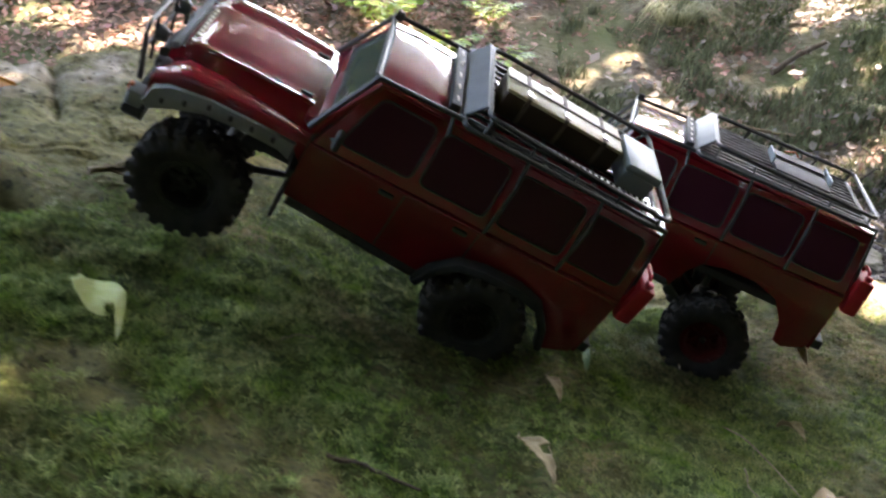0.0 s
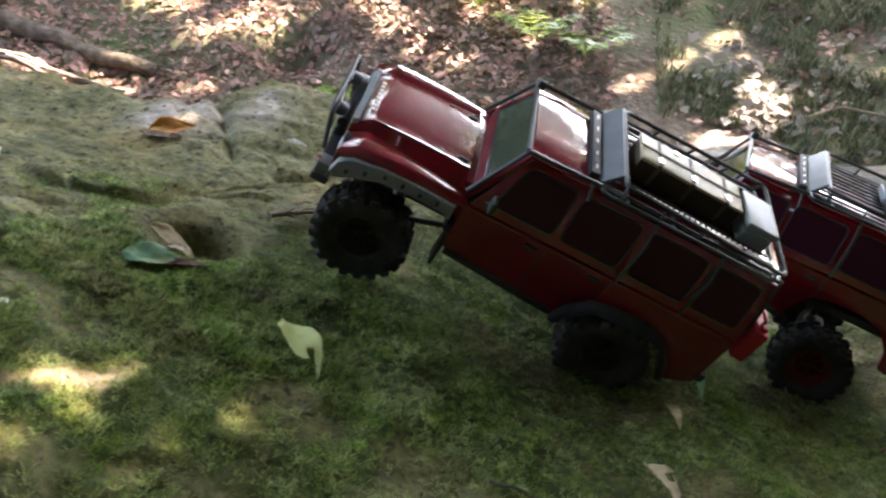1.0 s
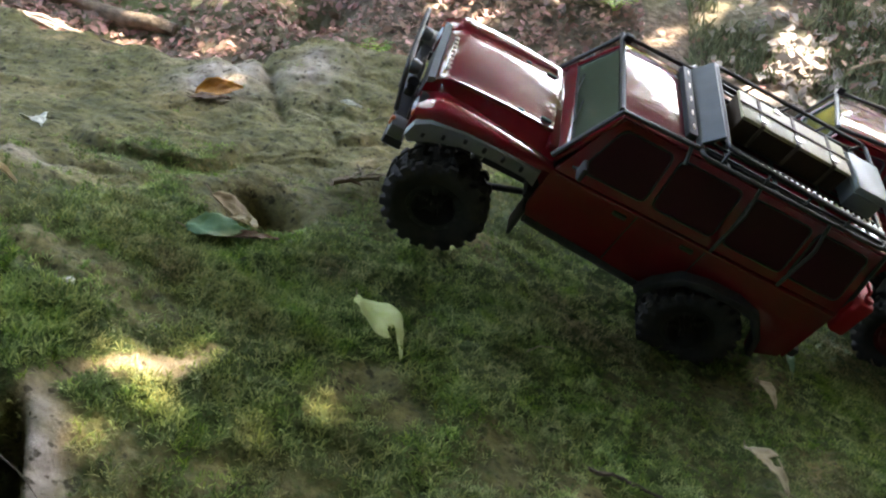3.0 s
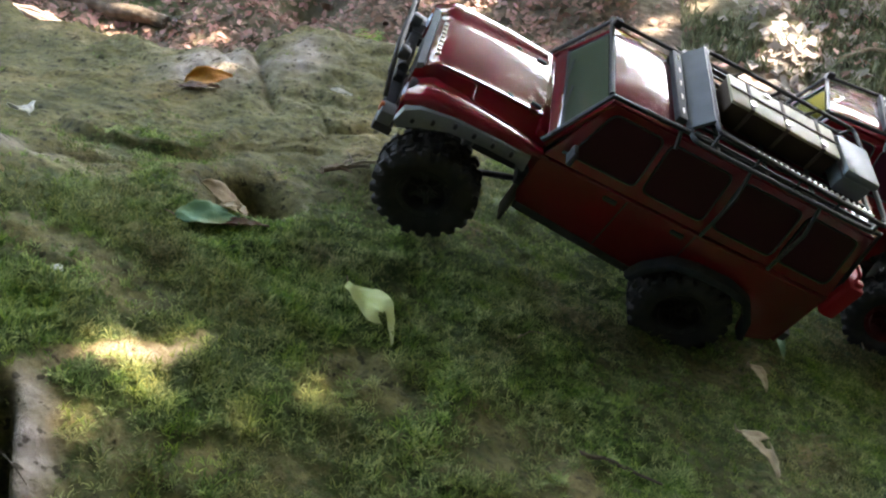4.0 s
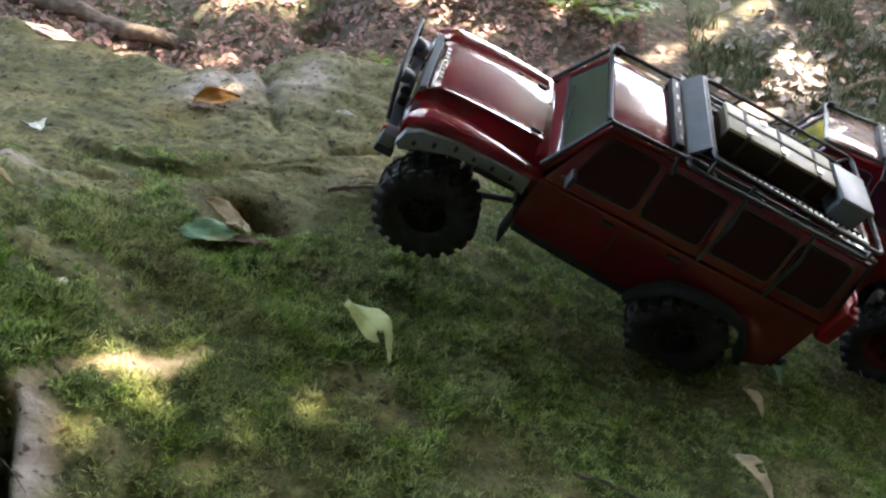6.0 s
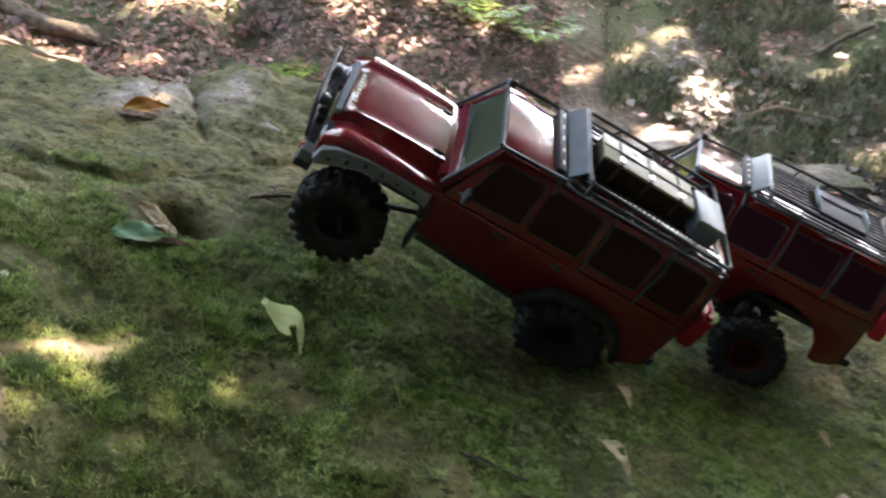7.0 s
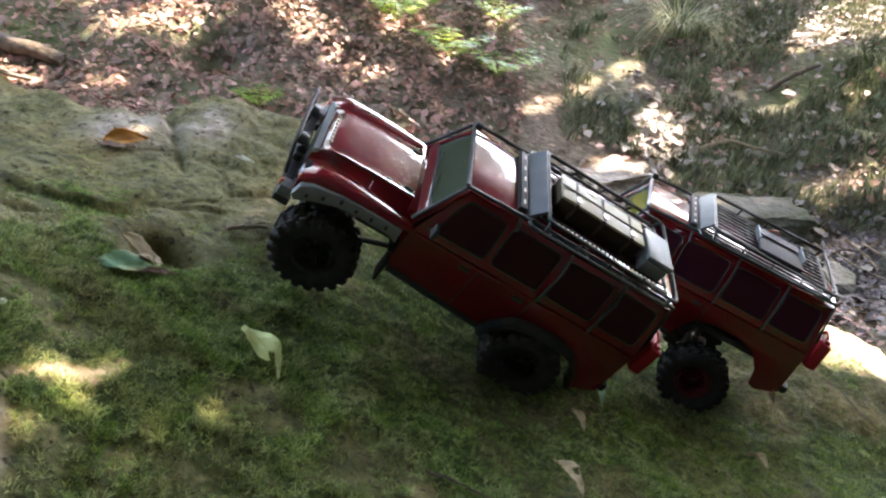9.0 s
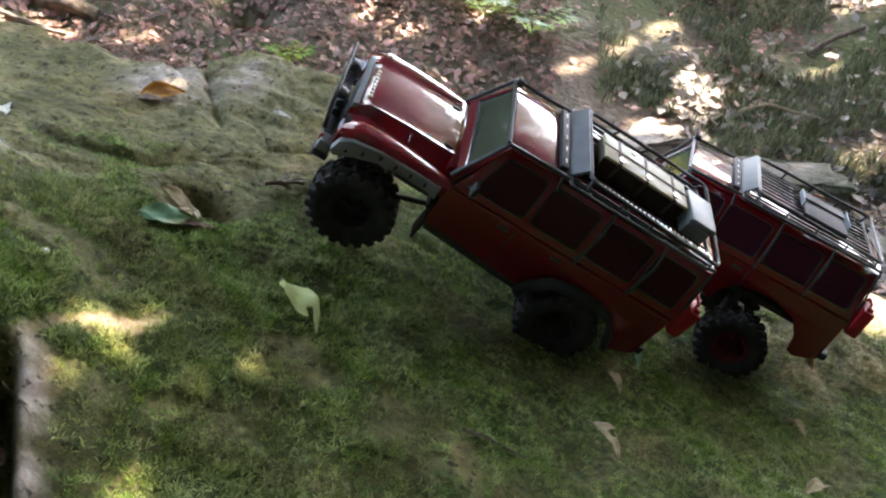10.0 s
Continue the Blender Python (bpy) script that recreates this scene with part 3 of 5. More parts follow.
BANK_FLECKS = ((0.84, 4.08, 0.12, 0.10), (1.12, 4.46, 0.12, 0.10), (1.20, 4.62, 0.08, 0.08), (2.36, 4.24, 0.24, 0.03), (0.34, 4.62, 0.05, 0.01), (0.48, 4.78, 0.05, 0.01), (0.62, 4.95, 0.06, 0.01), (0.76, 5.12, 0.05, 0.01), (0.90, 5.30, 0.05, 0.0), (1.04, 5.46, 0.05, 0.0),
               (2.88, 6.05, 0.42, 0.24), (2.50, 5.85, 0.14, 0.07), (2.05, 5.05, 0.06, 0.0), (2.6, 5.1, 0.10, 0.02), (-3.35, 3.70, 0.30, 0.16), (-3.00, 3.92, 0.16, 0.08), (-2.60, 4.58, 0.15, 0.08), (-2.32, 4.80, 0.20, 0.12), (-3.0, 4.88, 0.2, 0.10),
               (-0.36, 5.00, 0.12, 0.06), (-0.86, 5.36, 0.18, 0.08), (-0.97, 4.68, 0.22, 0.06), (-1.30, 4.93, 0.16, 0.06), (-1.53, 5.15, 0.14, 0.08), (-0.78, 5.25, 0.14, 0.10), (-0.05, 5.60, 0.14, 0.08))


def sky_gap(p):
    """The open sky beyond the bank, and the streaks of sky between the trees beside it."""
    d = (p - Vector((-0.1, 0.1, 1.2))).normalized()
    az, el = math.atan2(d.x, d.y), math.asin(d.z)
    if ((az - 0.50) / 0.14) ** 2 + ((el - 0.455) / 0.065) ** 2 < 1:
        return True
    return 0.0 < az < 0.78 and 0.20 < el < 0.60 and noise.noise((az * 30.0, el * 7.0, 71.0)) > 0.20


def build_canopy():
    rnd = random.Random(11)
    places = []
    flecks = [(a, b, c, d, slab_base(a, b) - 1.1) for a, b, c, d in FLECKS]
    bank = [(a, b, c + 0.07, d + 0.07, ground_height(a, b) - 0.2) for a, b, c, d in BANK_FLECKS]
    bank += [(a, b, c + 0.15, d + 0.15, slab_base(a, b) - 0.2) for a, b, c, d in FLECKS]
    # close boughs, over the boulder towards the sun
    while len(places) < 30000:
        gx, gy = rnd.uniform(-1.9, 1.35), rnd.uniform(-1.5, 0.85)
        hits = [k for k, (a, b, c, d, e) in enumerate(flecks) if ((gx + e * SUN_TO.x / SUN_TO.z - a) / (c + 0.013)) ** 2 + ((gy + e * SUN_TO.y / SUN_TO.z - b) / (d + 0.013)) ** 2 < 1]
        # a few leaves still hang in the long gap by the crevice
        if hits and (hits[0] > 6 or rnd.random() < 0.955):
            continue
        p = Vector((gx, gy, 1.1)) + SUN_TO * rnd.uniform(3.2, 3.7)
        nrm = SUN_TO + Vector((rnd.gauss(0, 0.5), rnd.gauss(0, 0.5), rnd.gauss(0, 0.4)))
        places.append((p, nrm, rnd.uniform(0, 6.3), rnd.uniform(0.055, 0.085), rnd.uniform(0.04, 0.055)))
    # wider crown, with gaps that let flecks of sun down on the bank
    for k in range(66000):
        if k < 14000:
            gx, gy = rnd.uniform(-8.5, 8.5), rnd.uniform(-6.0, 9.0)
        elif k < 52000:
            gx, gy = rnd.uniform(-4.5, 4.5), rnd.uniform(-1.0, 7.0)
        else:
            # unseen crown added behind, to keep bounced sunlight off the trucks
            gx, gy = rnd.uniform(-8.0, 7.0), rnd.uniform(-8.0, -1.0)
        if any(((gx + e * SUN_TO.x / SUN_TO.z - a) / c) ** 2 + ((gy + e * SUN_TO.y / SUN_TO.z - b) / d) ** 2 < 1 for a, b, c, d, e in bank):
            continue
        gap = noise.noise((gx * 1.6, gy * 1.6, 40.0)) + 0.6 * noise.noise((gx * 4.4, gy * 4.4, 44.0))
        if 1.2 < gy < 6 and gx < -0.1 and gap > 0.56:
            continue
        if (gx > 3.4 and gy > 6.8) or (gx > 0.4 and gy > 0.5 and rnd.random() < 0.25):
            continue
        p = Vector((gx, gy, 0.2)) + SUN_TO * rnd.uniform(9.0, 11.5)
        if gy > 6.6 and sky_gap(p):
            continue
        nrm = Vector((rnd.gauss(0, 0.5), rnd.gauss(0, 0.5), 1))
        places.append((p, nrm, rnd.uniform(0, 6.3), rnd.uniform(0.12, 0.22) * (2.0 if gy < -1.3 else 1.0), rnd.uniform(0.085, 0.145) * (2.0 if gy < -1.3 else 1.0)))
    # the unseen wood round about: thick behind the camera, open towards the far bank
    for _ in range(17000):
        a, r = rnd.uniform(0, 2 * math.pi), rnd.uniform(9, 14)
        el = math.asin(rnd.uniform(0, 1.0))
        facing = math.cos(a - 0.15) * math.cos(el) - 0.12 * math.sin(el)
        back_left = 4.9 < a < 6.2 and el < 0.62
        if facing > 0.0 and not back_left and noise.noise((a * 8.0, el * 12.0, 60.0)) + 0.5 * noise.noise((a * 2.5, el * 4.0, 63.0)) > 0.08 - 0.40 * max(0.0, facing):
            continue
        # an opening made in the leaves, to let in more light from the left
        if 4.45 < a < 5.25 and 0.22 < el < 0.95 and noise.noise((a * 9.0, el * 9.0, 66.0)) > -0.35:
            continue
        p = Vector((math.sin(a) * r * math.cos(el), math.cos(a) * r * math.cos(el), 1.2 + r * math.sin(el)))
        if (p - Vector((0, 1.5, 0.7))).normalized().dot(SUN_TO) > 0.87:
            continue
        if sky_gap(p):
            continue
        nrm = Vector((rnd.gauss(0, 1), rnd.gauss(0, 1), rnd.gauss(0, 1)))
        places.append((p, nrm, rnd.uniform(0, 6.3), rnd.uniform(0.5, 0.9), rnd.uniform(0.35, 0.6)))
    # unseen leaves added at the back left, to darken what the windscreen mirrors
    for _ in range(3000):
        a, el, r = rnd.uniform(5.3, 6.15), rnd.uniform(0.1, 0.68), rnd.uniform(9, 13)
        p = Vector((math.sin(a) * r * math.cos(el), math.cos(a) * r * math.cos(el), 1.2 + r * math.sin(el)))
        nrm = Vector((rnd.gauss(0, 1), rnd.gauss(0, 1), rnd.gauss(0, 1)))
        places.append((p, nrm, rnd.uniform(0, 6.3), rnd.uniform(0.4, 0.7), rnd.uniform(0.3, 0.45)))
    # unseen leaf wall added behind and to the right, to darken the trucks' near sides
    for _ in range(9000):
        a, el, r = rnd.uniform(1.25, 4.35), rnd.uniform(0.0, 0.95), rnd.uniform(9, 13)
        p = Vector((math.sin(a) * r * math.cos(el), math.cos(a) * r * math.cos(el), 1.2 + r * math.sin(el)))
        nrm = Vector((rnd.gauss(0, 1), rnd.gauss(0, 1), rnd.gauss(0, 1)))
        places.append((p, nrm, rnd.uniform(0, 6.3), rnd.uniform(0.5, 0.9), rnd.uniform(0.35, 0.6)))
    # low sunlit boughs beyond the bank
    for _ in range(2200):
        a, el, r = rnd.uniform(0.25, 0.75), rnd.uniform(0.04, 0.31), rnd.uniform(10, 13)
        p = Vector((math.sin(a) * r * math.cos(el), math.cos(a) * r * math.cos(el), 1.2 + r * math.sin(el)))
        if sky_gap(p):
            continue
        nrm = Vector((rnd.gauss(0, 1), rnd.gauss(0, 1), rnd.gauss(0, 1)))
        places.append((p, nrm, rnd.uniform(0, 6.3), rnd.uniform(0.3, 0.5), rnd.uniform(0.2, 0.3)))
    return leaf_sheet("tree_crowns", places, CANOPY, "green leafy tree crowns out of view that shade the boulder, with leaves added behind to block light", "tree crown", 0.1)


build_canopy()


# ---------------------------------------------------------------- the scale trucks
# A truck's own axes: x ahead from the rear axle, y to its left, z up from the axle; metres.
TYRE_R, TYRE_W = 0.0585, 0.047


def tyre_mesh():
    """A chunky off-road tyre: staggered tread blocks, shoulder lugs and sunken side walls, all one skin."""
    h = TYRE_W / 2
    ys = [-0.55, -0.80, -0.98, -1.03, -1.0, -0.90, -0.66, -0.62, -0.10, -0.06, 0.06, 0.10, 0.62, 0.66, 0.90, 1.0, 1.03, 0.98, 0.80, 0.55]
    rs = [0.027, 0.030, 0.038, 0.045, 0.050, 0.0555, 0.0555, 0.053, 0.053, 0.053, 0.053, 0.053, 0.053, 0.0555, 0.0555, 0.050, 0.045, 0.038, 0.030, 0.027]
    bm = bmesh.new()
    blocks, sub = 20, 8
    rows = []
    for k in range(blocks * sub):
        a = 2 * math.pi * k / (blocks * sub)
        row = []
        for v, r in zip(ys, rs):
            phase = (k % sub) / sub
            if abs(v) > 0.6 and abs(v) < 1.02 and r >= 0.050:
                ph = (phase + (0.0 if v > 0 else 0.5)) % 1.0
                r = r + (0.0028 if ph < 0.62 else -0.0028) * (1.0 if abs(v) < 0.95 else 0.8)
            elif 0.08 < abs(v) < 0.64:
                ph = (phase + (0.3 if v > 0 else 0.8)) % 1.0
                r = TYRE_R if ph < 0.6 else 0.0532
            row.append(bm.verts.new((r * math.cos(a), v * h, r * math.sin(a))))
        rows.append(row)
    for k in range(len(rows)):
        p, q = rows[k], rows[(k + 1) % len(rows)]
        for i in range(len(ys) - 1):
            bm.faces.new((p[i], p[i + 1], q[i + 1], q[i]))
    return bm


def rim_mesh():
    """A beadlock rim: dished centre, ring of bolts, spokes."""
    h = TYRE_W / 2
    bm = revolve([(0.0005, h * 0.42), (0.008, h * 0.45), (0.010, h * 0.22), (0.019, h * 0.16), (0.0225, h * 0.52), (0.0245, h * 0.80), (0.0305, h * 0.84), (0.0312, h * 0.70), (0.028, h * 0.5), (0.028, -h * 0.6)], 36)
    for k in range(12):
        a = 2 * math.pi * k / 12
        add_box(bm, 0.0262, 0.0288, h * 0.82, h * 0.90, -0.0013, 0.0013, 0.0004, 1, Matrix.Rotation(-a, 4, "Y"))
    for k in range(6):
        a = 2 * math.pi * (k + 0.5) / 6
        add_box(bm, 0.008, 0.0235, h * 0.14, h * 0.40, -0.0026, 0.0026, 0.0008, 1, Matrix.Rotation(-a, 4, "Y"))
    return bm


def hub_mesh():
    h = TYRE_W / 2
    bm = revolve([(0.0003, h * 0.72), (0.0035, h * 0.70), (0.0042, h * 0.45), (0.0062, h * 0.42), (0.0066, h * 0.3)], 12)
    return bm


WHEEL_TYRE, WHEEL_RIM, WHEEL_HUB = None, {}, None


def add_wheel(root, x, y, z, rim_material, spin=0.0):
    """tyre, with its rim and hub nut under it."""
    global WHEEL_TYRE, WHEEL_HUB
    if WHEEL_TYRE is None:
        t = mesh_object("wheel", tyre_mesh(), RUBBER)
        WHEEL_TYRE = t.data
        bpy.data.objects.remove(t)
        t = mesh_object("hub", hub_mesh(), STEEL)
        WHEEL_HUB = t.data
        bpy.data.objects.remove(t)
    if rim_material.name not in WHEEL_RIM:
        t = mesh_object("rim", rim_mesh(), rim_material)
        WHEEL_RIM[rim_material.name] = t.data
        bpy.data.objects.remove(t)
    flip = 0 if y > 0 else 180
    w = new("wheel", WHEEL_TYRE)
    w.parent = root
    w.matrix_basis = pose(x, y, z, 0, spin, 0) @ pose(0, 0, 0, 0, 0, flip)
    tagged(w, "black knobbly rubber tyre")
    r = new("rim", WHEEL_RIM[rim_material.name])
    r.parent = w
    c = new("hub", WHEEL_HUB)
    c.parent = w


def side_xyz(sign, inset=0.0):
    """Places a lower side panel's outline, given in x and z."""
    return lambda u, v, w: (u, sign * (0.0985 - 0.005 + w - 0.05 * max(0.0, 0.03 - v)), v)


def cab_xyz(sign, lift=0.0):
    """Places an outline on the sloping upper side: u is x, v runs 0 at the waist to 1 at the roof."""
    return lambda u, v, w: (u, sign * (0.0965 - 0.0235 * v - 0.004 + lift + w), 0.094 + 0.080 * v + w * 0.25)


def build_truck(m, label, rim_material, rear_drop, front_left, front_right, loaded):
    root = thing("model_truck", m, label, "model truck", "red model trucks on the boulder")

    # chassis and running gear
    bm = bmesh.new()
    for s in (-1, 1):
        add_box(bm, -0.13, 0.385, s * 0.034 - 0.006, s * 0.034 + 0.006, 0.022, 0.040, 0.002)
    for x in (-0.12, 0.06, 0.2, 0.37):
        add_box(bm, x - 0.008, x + 0.008, -0.036, 0.036, 0.024, 0.036, 0.002)
    part("chassis", bm, BLACK, root)
    part("gearbox", boxed(0.10, 0.22, -0.03, 0.03, 0.004, 0.045, 0.006), BLACK, root)
    part("floor_pan", boxed(-0.115, 0.245, -0.090, 0.090, 0.040, 0.052, 0.003), BLACK, root)
    for x, zl, zr in ((0.0, rear_drop, rear_drop), (0.324, front_left, front_right)):
        slope = (zl - zr) / 0.19
        bm = bmesh.new()
        add_tube(bm, [(x, -0.085, (zl + zr) / 2 - slope * 0.085), (x, 0.085, (zl + zr) / 2 + slope * 0.085)], 0.0085, 10)
        add_box(bm, x - 0.018, x + 0.018, -0.018 - 0.012, 0.018 - 0.012, (zl + zr) / 2 - 0.018, (zl + zr) / 2 + 0.018, 0.006)
        part("axle", bm, BLACK, root)
        for s, zz in ((1, zl), (-1, zr)):
            d = -1 if x > 0.1 else 1
            part("link", tubed([(x + d * 0.01, s * 0.056, zz), (x + d * 0.115, s * 0.040, 0.022)], 0.0038, 8), BLACK, root)
            bm = tubed([(x + d * 0.012, s * 0.062, zz + 0.006), (x + d * 0.022, s * 0.052, zz + 0.05)], 0.0075, 10)
            add_tube(bm, [(x + d * 0.022, s * 0.052, zz + 0.045), (x + d * 0.03, s * 0.046, 0.094)], 0.0048, 8)
            part("shock_absorber", bm, STEEL, root)
            add_wheel(root, x, s * 0.0955, zz, rim_material, spin=13.0 * s + 40 * x)

    # lower sides, with the rear wheel arch cut out
    arch = [(0.074, 0.006), (0.066, 0.030), (0.050, 0.054), (0.020, 0.062), (-0.022, 0.062), (-0.054, 0.052), (-0.074, 0.026), (-0.080, -0.002)] if not loaded else [(0.074, 0.006), (0.066, 0.026), (0.046, 0.047), (0.020, 0.053), (-0.020, 0.053), (-0.048, 0.045), (-0.068, 0.022), (-0.078, -0.002)]
    outline = [(0.2385, 0.028)] + [(0.15, 0.021), (0.078, 0.012)] + arch + [(-0.092, -0.006), (-0.119, 0.006), (-0.1235, 0.06), (-0.1235, 0.0945), (0.2385, 0.0945)]
    for s in (1, -1):
        part("side_panel", prism(outline, side_xyz(s), 0.005, 0.0012), PAINT, root, "dark red painted body side")
        # pressed waist line
        part("waist_moulding", tubed([(0.232, s * 0.0990, 0.0935), (0.06, s * 0.0992, 0.0925), (-0.121, s * 0.0990, 0.0915)], 0.0022, 8), PAINT, root)
        # door gaps
        for x, z0 in ((0.133, 0.022), (0.047, 0.053)):
            part("door_gap", boxed(x - 0.0007, x + 0.0007, s * 0.0978 - 0.0012, s * 0.0978 + 0.0012, z0, 0.091, 0), BLACK, root)
        for x in (0.142, 0.058):
            part("door_handle", boxed(x, x + 0.016, s * 0.0995 - 0.0022, s * 0.0995 + 0.0022, 0.080, 0.085, 0.0012), BLACK, root)
        part("sill", tubed([(0.232, s * 0.095, 0.023), (0.08, s * 0.095, 0.010)], 0.006, 8), BLACK, root)
        # rear flare
        if not loaded:
            continue
        outer = [(x * 1.11, z * 1.15 + 0.001) for x, z in arch]
        ring = arch + outer[::-1]
        part("wheel_flare", prism(ring, lambda u, v, w, s=s: (u, s * (0.097 + w * (1.0 - 0.35 * smoothstep(0.05, 0.10, math.hypot(u, v)))), v), 0.019, 0.002), DARKGREY, root, "dark grey plastic wheel-arch flare")

    # tail panel and gate
    part("tailgate", boxed(-0.1255, -0.1205, -0.0965, 0.0965, 0.008, 0.095, 0.0015), PAINT, root)
    bm = prism([(-0.0945, 0), (0.0945, 0), (0.0715, 1), (-0.0715, 1)], lambda u, v, w: (-0.1235 + w + 0.003 * v, u, 0.094 + 0.080 * v), 0.005, 0.001)
    part("tail_panel", bm, PAINT, root)
    part("tail_window", prism([(-0.062, 0.25), (0.062, 0.25), (0.056, 0.85), (-0.056, 0.85)], lambda u, v, w: (-0.1245 - w + 0.003 * v, u, 0.094 + 0.080 * v), 0.002), GLASS, root, "dark tinted rear window")
    part("rear_bumper", boxed(-0.140, -0.125, -0.09, 0.09, 0.008, 0.022, 0.003), BLACK, root)

    # upper sides and side windows
    wins = (((0.214, 0.16), (0.137, 0.16), (0.137, 0.86), (0.196, 0.86)), ((0.128, 0.16), (0.053, 0.16), (0.053, 0.86), (0.128, 0.86)),
            ((0.040, 0.16), (-0.036, 0.16), (-0.036, 0.86), (0.040, 0.86)), ((-0.044, 0.16), (-0.111, 0.16), (-0.109, 0.86), (-0.044, 0.86)))
    for s in (1, -1):
        part("cab_side", prism([(0.2365, 0), (-0.1235, 0), (-0.1205, 1), (0.203, 1)], cab_xyz(s), 0.005, 0.001), PAINT, root, "dark red painted upper body side")
        for w4 in wins:
            g = part("side_window", prism(rounded_2d(w4, 0.008, 0.1), cab_xyz(s, 0.0052), 0.0012), GLASS, root, "dark tinted side window")
            bm = bmesh.new()
            f3 = cab_xyz(s, 0.0062)
            add_tube(bm, [f3(u, v, 0) for u, v in rounded_2d(w4, 0.008, 0.1)], 0.0013, 6, closed=True)
            part("window_frame", bm, BLACK, g)
        part("gutter", tubed([(0.206, s * 0.0755, 0.1735), (-0.122, s * 0.0755, 0.1735)], 0.0024, 8), PAINT, root)

    # roof, gently crowned
    bm = bmesh.new()
    rings = []
    for k in range(13):
        x = 0.2065 - 0.331 * k / 12
        e = 0.002 * (1 if k in (0, 12) else 0)
        prof = [(-0.0745, 0.171), (-0.0745, 0.1755 - e), (-0.068, 0.1785 - e), (-0.03, 0.1805 - e), (0.03, 0.1805 - e), (0.068, 0.1785 - e), (0.0745, 0.1755 - e), (0.0745, 0.171)]
        rings.append([(x, y, z) for y, z in prof])
    add_loft(bm, rings)
    part("roof", bm, PAINT, root, "glossy red painted roof")

    # windscreen with its frame
    scr = lambda u, v, w: (0.2385 - 0.034 * v + w, u * (1 - 0.155 * v), 0.108 + 0.064 * v + 0.5 * w)
    part("bulkhead", prism([(-0.086, -0.10), (0.086, -0.10), (0.085, 0.20), (-0.085, 0.20)], scr, 0.003, 0.001), PAINT, root, "red painted panel under the windscreen")
    ws = part("windscreen", prism([(-0.078, 0.24), (0.078, 0.24), (0.078, 0.93), (-0.078, 0.93)], scr, 0.0015), SCREEN, root, "clear greenish reflecting windscreen")
    bm = bmesh.new()
    add_tube(bm, [scr(-0.080, 0.21, 0), scr(0.080, 0.21, 0), scr(0.0805, 0.97, 0), scr(-0.0805, 0.97, 0)], 0.0028, 8, closed=True)
    part("windscreen_frame", bm, BLACK, ws)
    for s in (1, -1):
        part("pillar", tubed([scr(s * 0.0865, -0.1, -0.001), scr(s * 0.0865, 1.0, -0.001)], 0.0042, 8), PAINT, root)
        part("wiper", tubed([scr(s * 0.03 + 0.02, 0.24, 0.004), scr(s * 0.03 - 0.018, 0.36, 0.004)], 0.0009, 6), BLACK, root)

    # bonnet: raised centre, dished sides
    bm = bmesh.new()
    rings = []
    for k in range(11):
        u = k / 10
        x = 0.250 + 0.134 * u
        z = 0.1115 - 0.004 * u + 0.0022 * math.sin(math.pi * u) - 0.010 * smoothstep(0.88, 1.0, u)
        h = 0.057 - 0.002 * u
        prof = [(-h - 0.004, z - 0.018), (-h - 0.001, z - 0.002), (-h + 0.001, z), (-h + 0.006, z - 0.0008), (-0.040, z - 0.0002), (-0.030, z + 0.0008), (0.030, z + 0.0008), (0.040, z - 0.0002), (h - 0.006, z - 0.0008), (h - 0.001, z), (h + 0.001, z - 0.002), (h + 0.004, z - 0.018)]
        rings.append([(x, y, zz) for y, zz in prof])
    add_loft(bm, rings)
    bonnet = part("bonnet", bm, PAINT, root, "glossy red painted bonnet")
    for s in (1, -1):
        part("bonnet_hinge", boxed(0.254, 0.266, s * 0.046 - 0.0025, s * 0.046 + 0.0025, 0.1090, 0.1135, 0.001), BLACK, bonnet)
        part("bonnet_latch", boxed(0.286, 0.293, s * 0.050 - 0.002, s * 0.050 + 0.002, 0.1085, 0.1125, 0.0008), BLACK, bonnet)
    for k in range(8):
        part("marking_bar", boxed(0.3722, 0.3772, -0.032 + k * 0.0088, -0.0268 + k * 0.0088, 0.1010, 0.1070, 0), MARK, bonnet)
    part("scuttle", boxed(0.232, 0.252, -0.079, 0.079, 0.094, 0.1095, 0.003), PAINT, root)

    # front wings: rounded top, grey flare with bolts below
    for s in (1, -1):
        bm = bmesh.new()
        rings = []
        for k in range(15):
            u = k / 14
            x = 0.2395 + 0.151 * u
            top = 0.0985 + 0.0030 * math.sin(math.pi * min(1, u * 1.05)) - 0.012 * smoothstep(0.86, 1.0, u)
            low = 0.0885 if u < 0.62 else 0.0885 - 0.026 * smoothstep(0.62, 0.93, u)
            low = low - 0.018 * smoothstep(0.10, 0.0, u)
            y1 = 0.1075 - 0.006 * smoothstep(0.12, 0.0, u) - 0.004 * smoothstep(0.9, 1, u)
            zb = 0.1085 - 0.004 * u + 0.0018 * math.sin(math.pi * u) - 0.010 * smoothstep(0.88, 1.0, u)
            yi = 0.0605 + 0.027 * (1 - u)
            prof = [(0.052, top - 0.014), (0.0575, zb), (yi, top - 0.0022), (yi + 0.0025, top - 0.0006), (0.0985, top), (0.1025, top - 0.0015), (0.1055, top - 0.0045), (y1, top - 0.010), (y1, low), (y1 - 0.004, low), (0.058, low)]
            rings.append([(x, s * y, z) for y, z in prof])
        add_loft(bm, rings)
        bmesh.ops.recalc_face_normals(bm, faces=bm.faces[:])
        part("front_wing", bm, PAINT, root, "glossy red painted front wing")
        lowr = [(0.250, 0.076), (0.262, 0.0810), (0.300, 0.0820), (0.335, 0.079), (0.362, 0.069), (0.384, 0.057)]
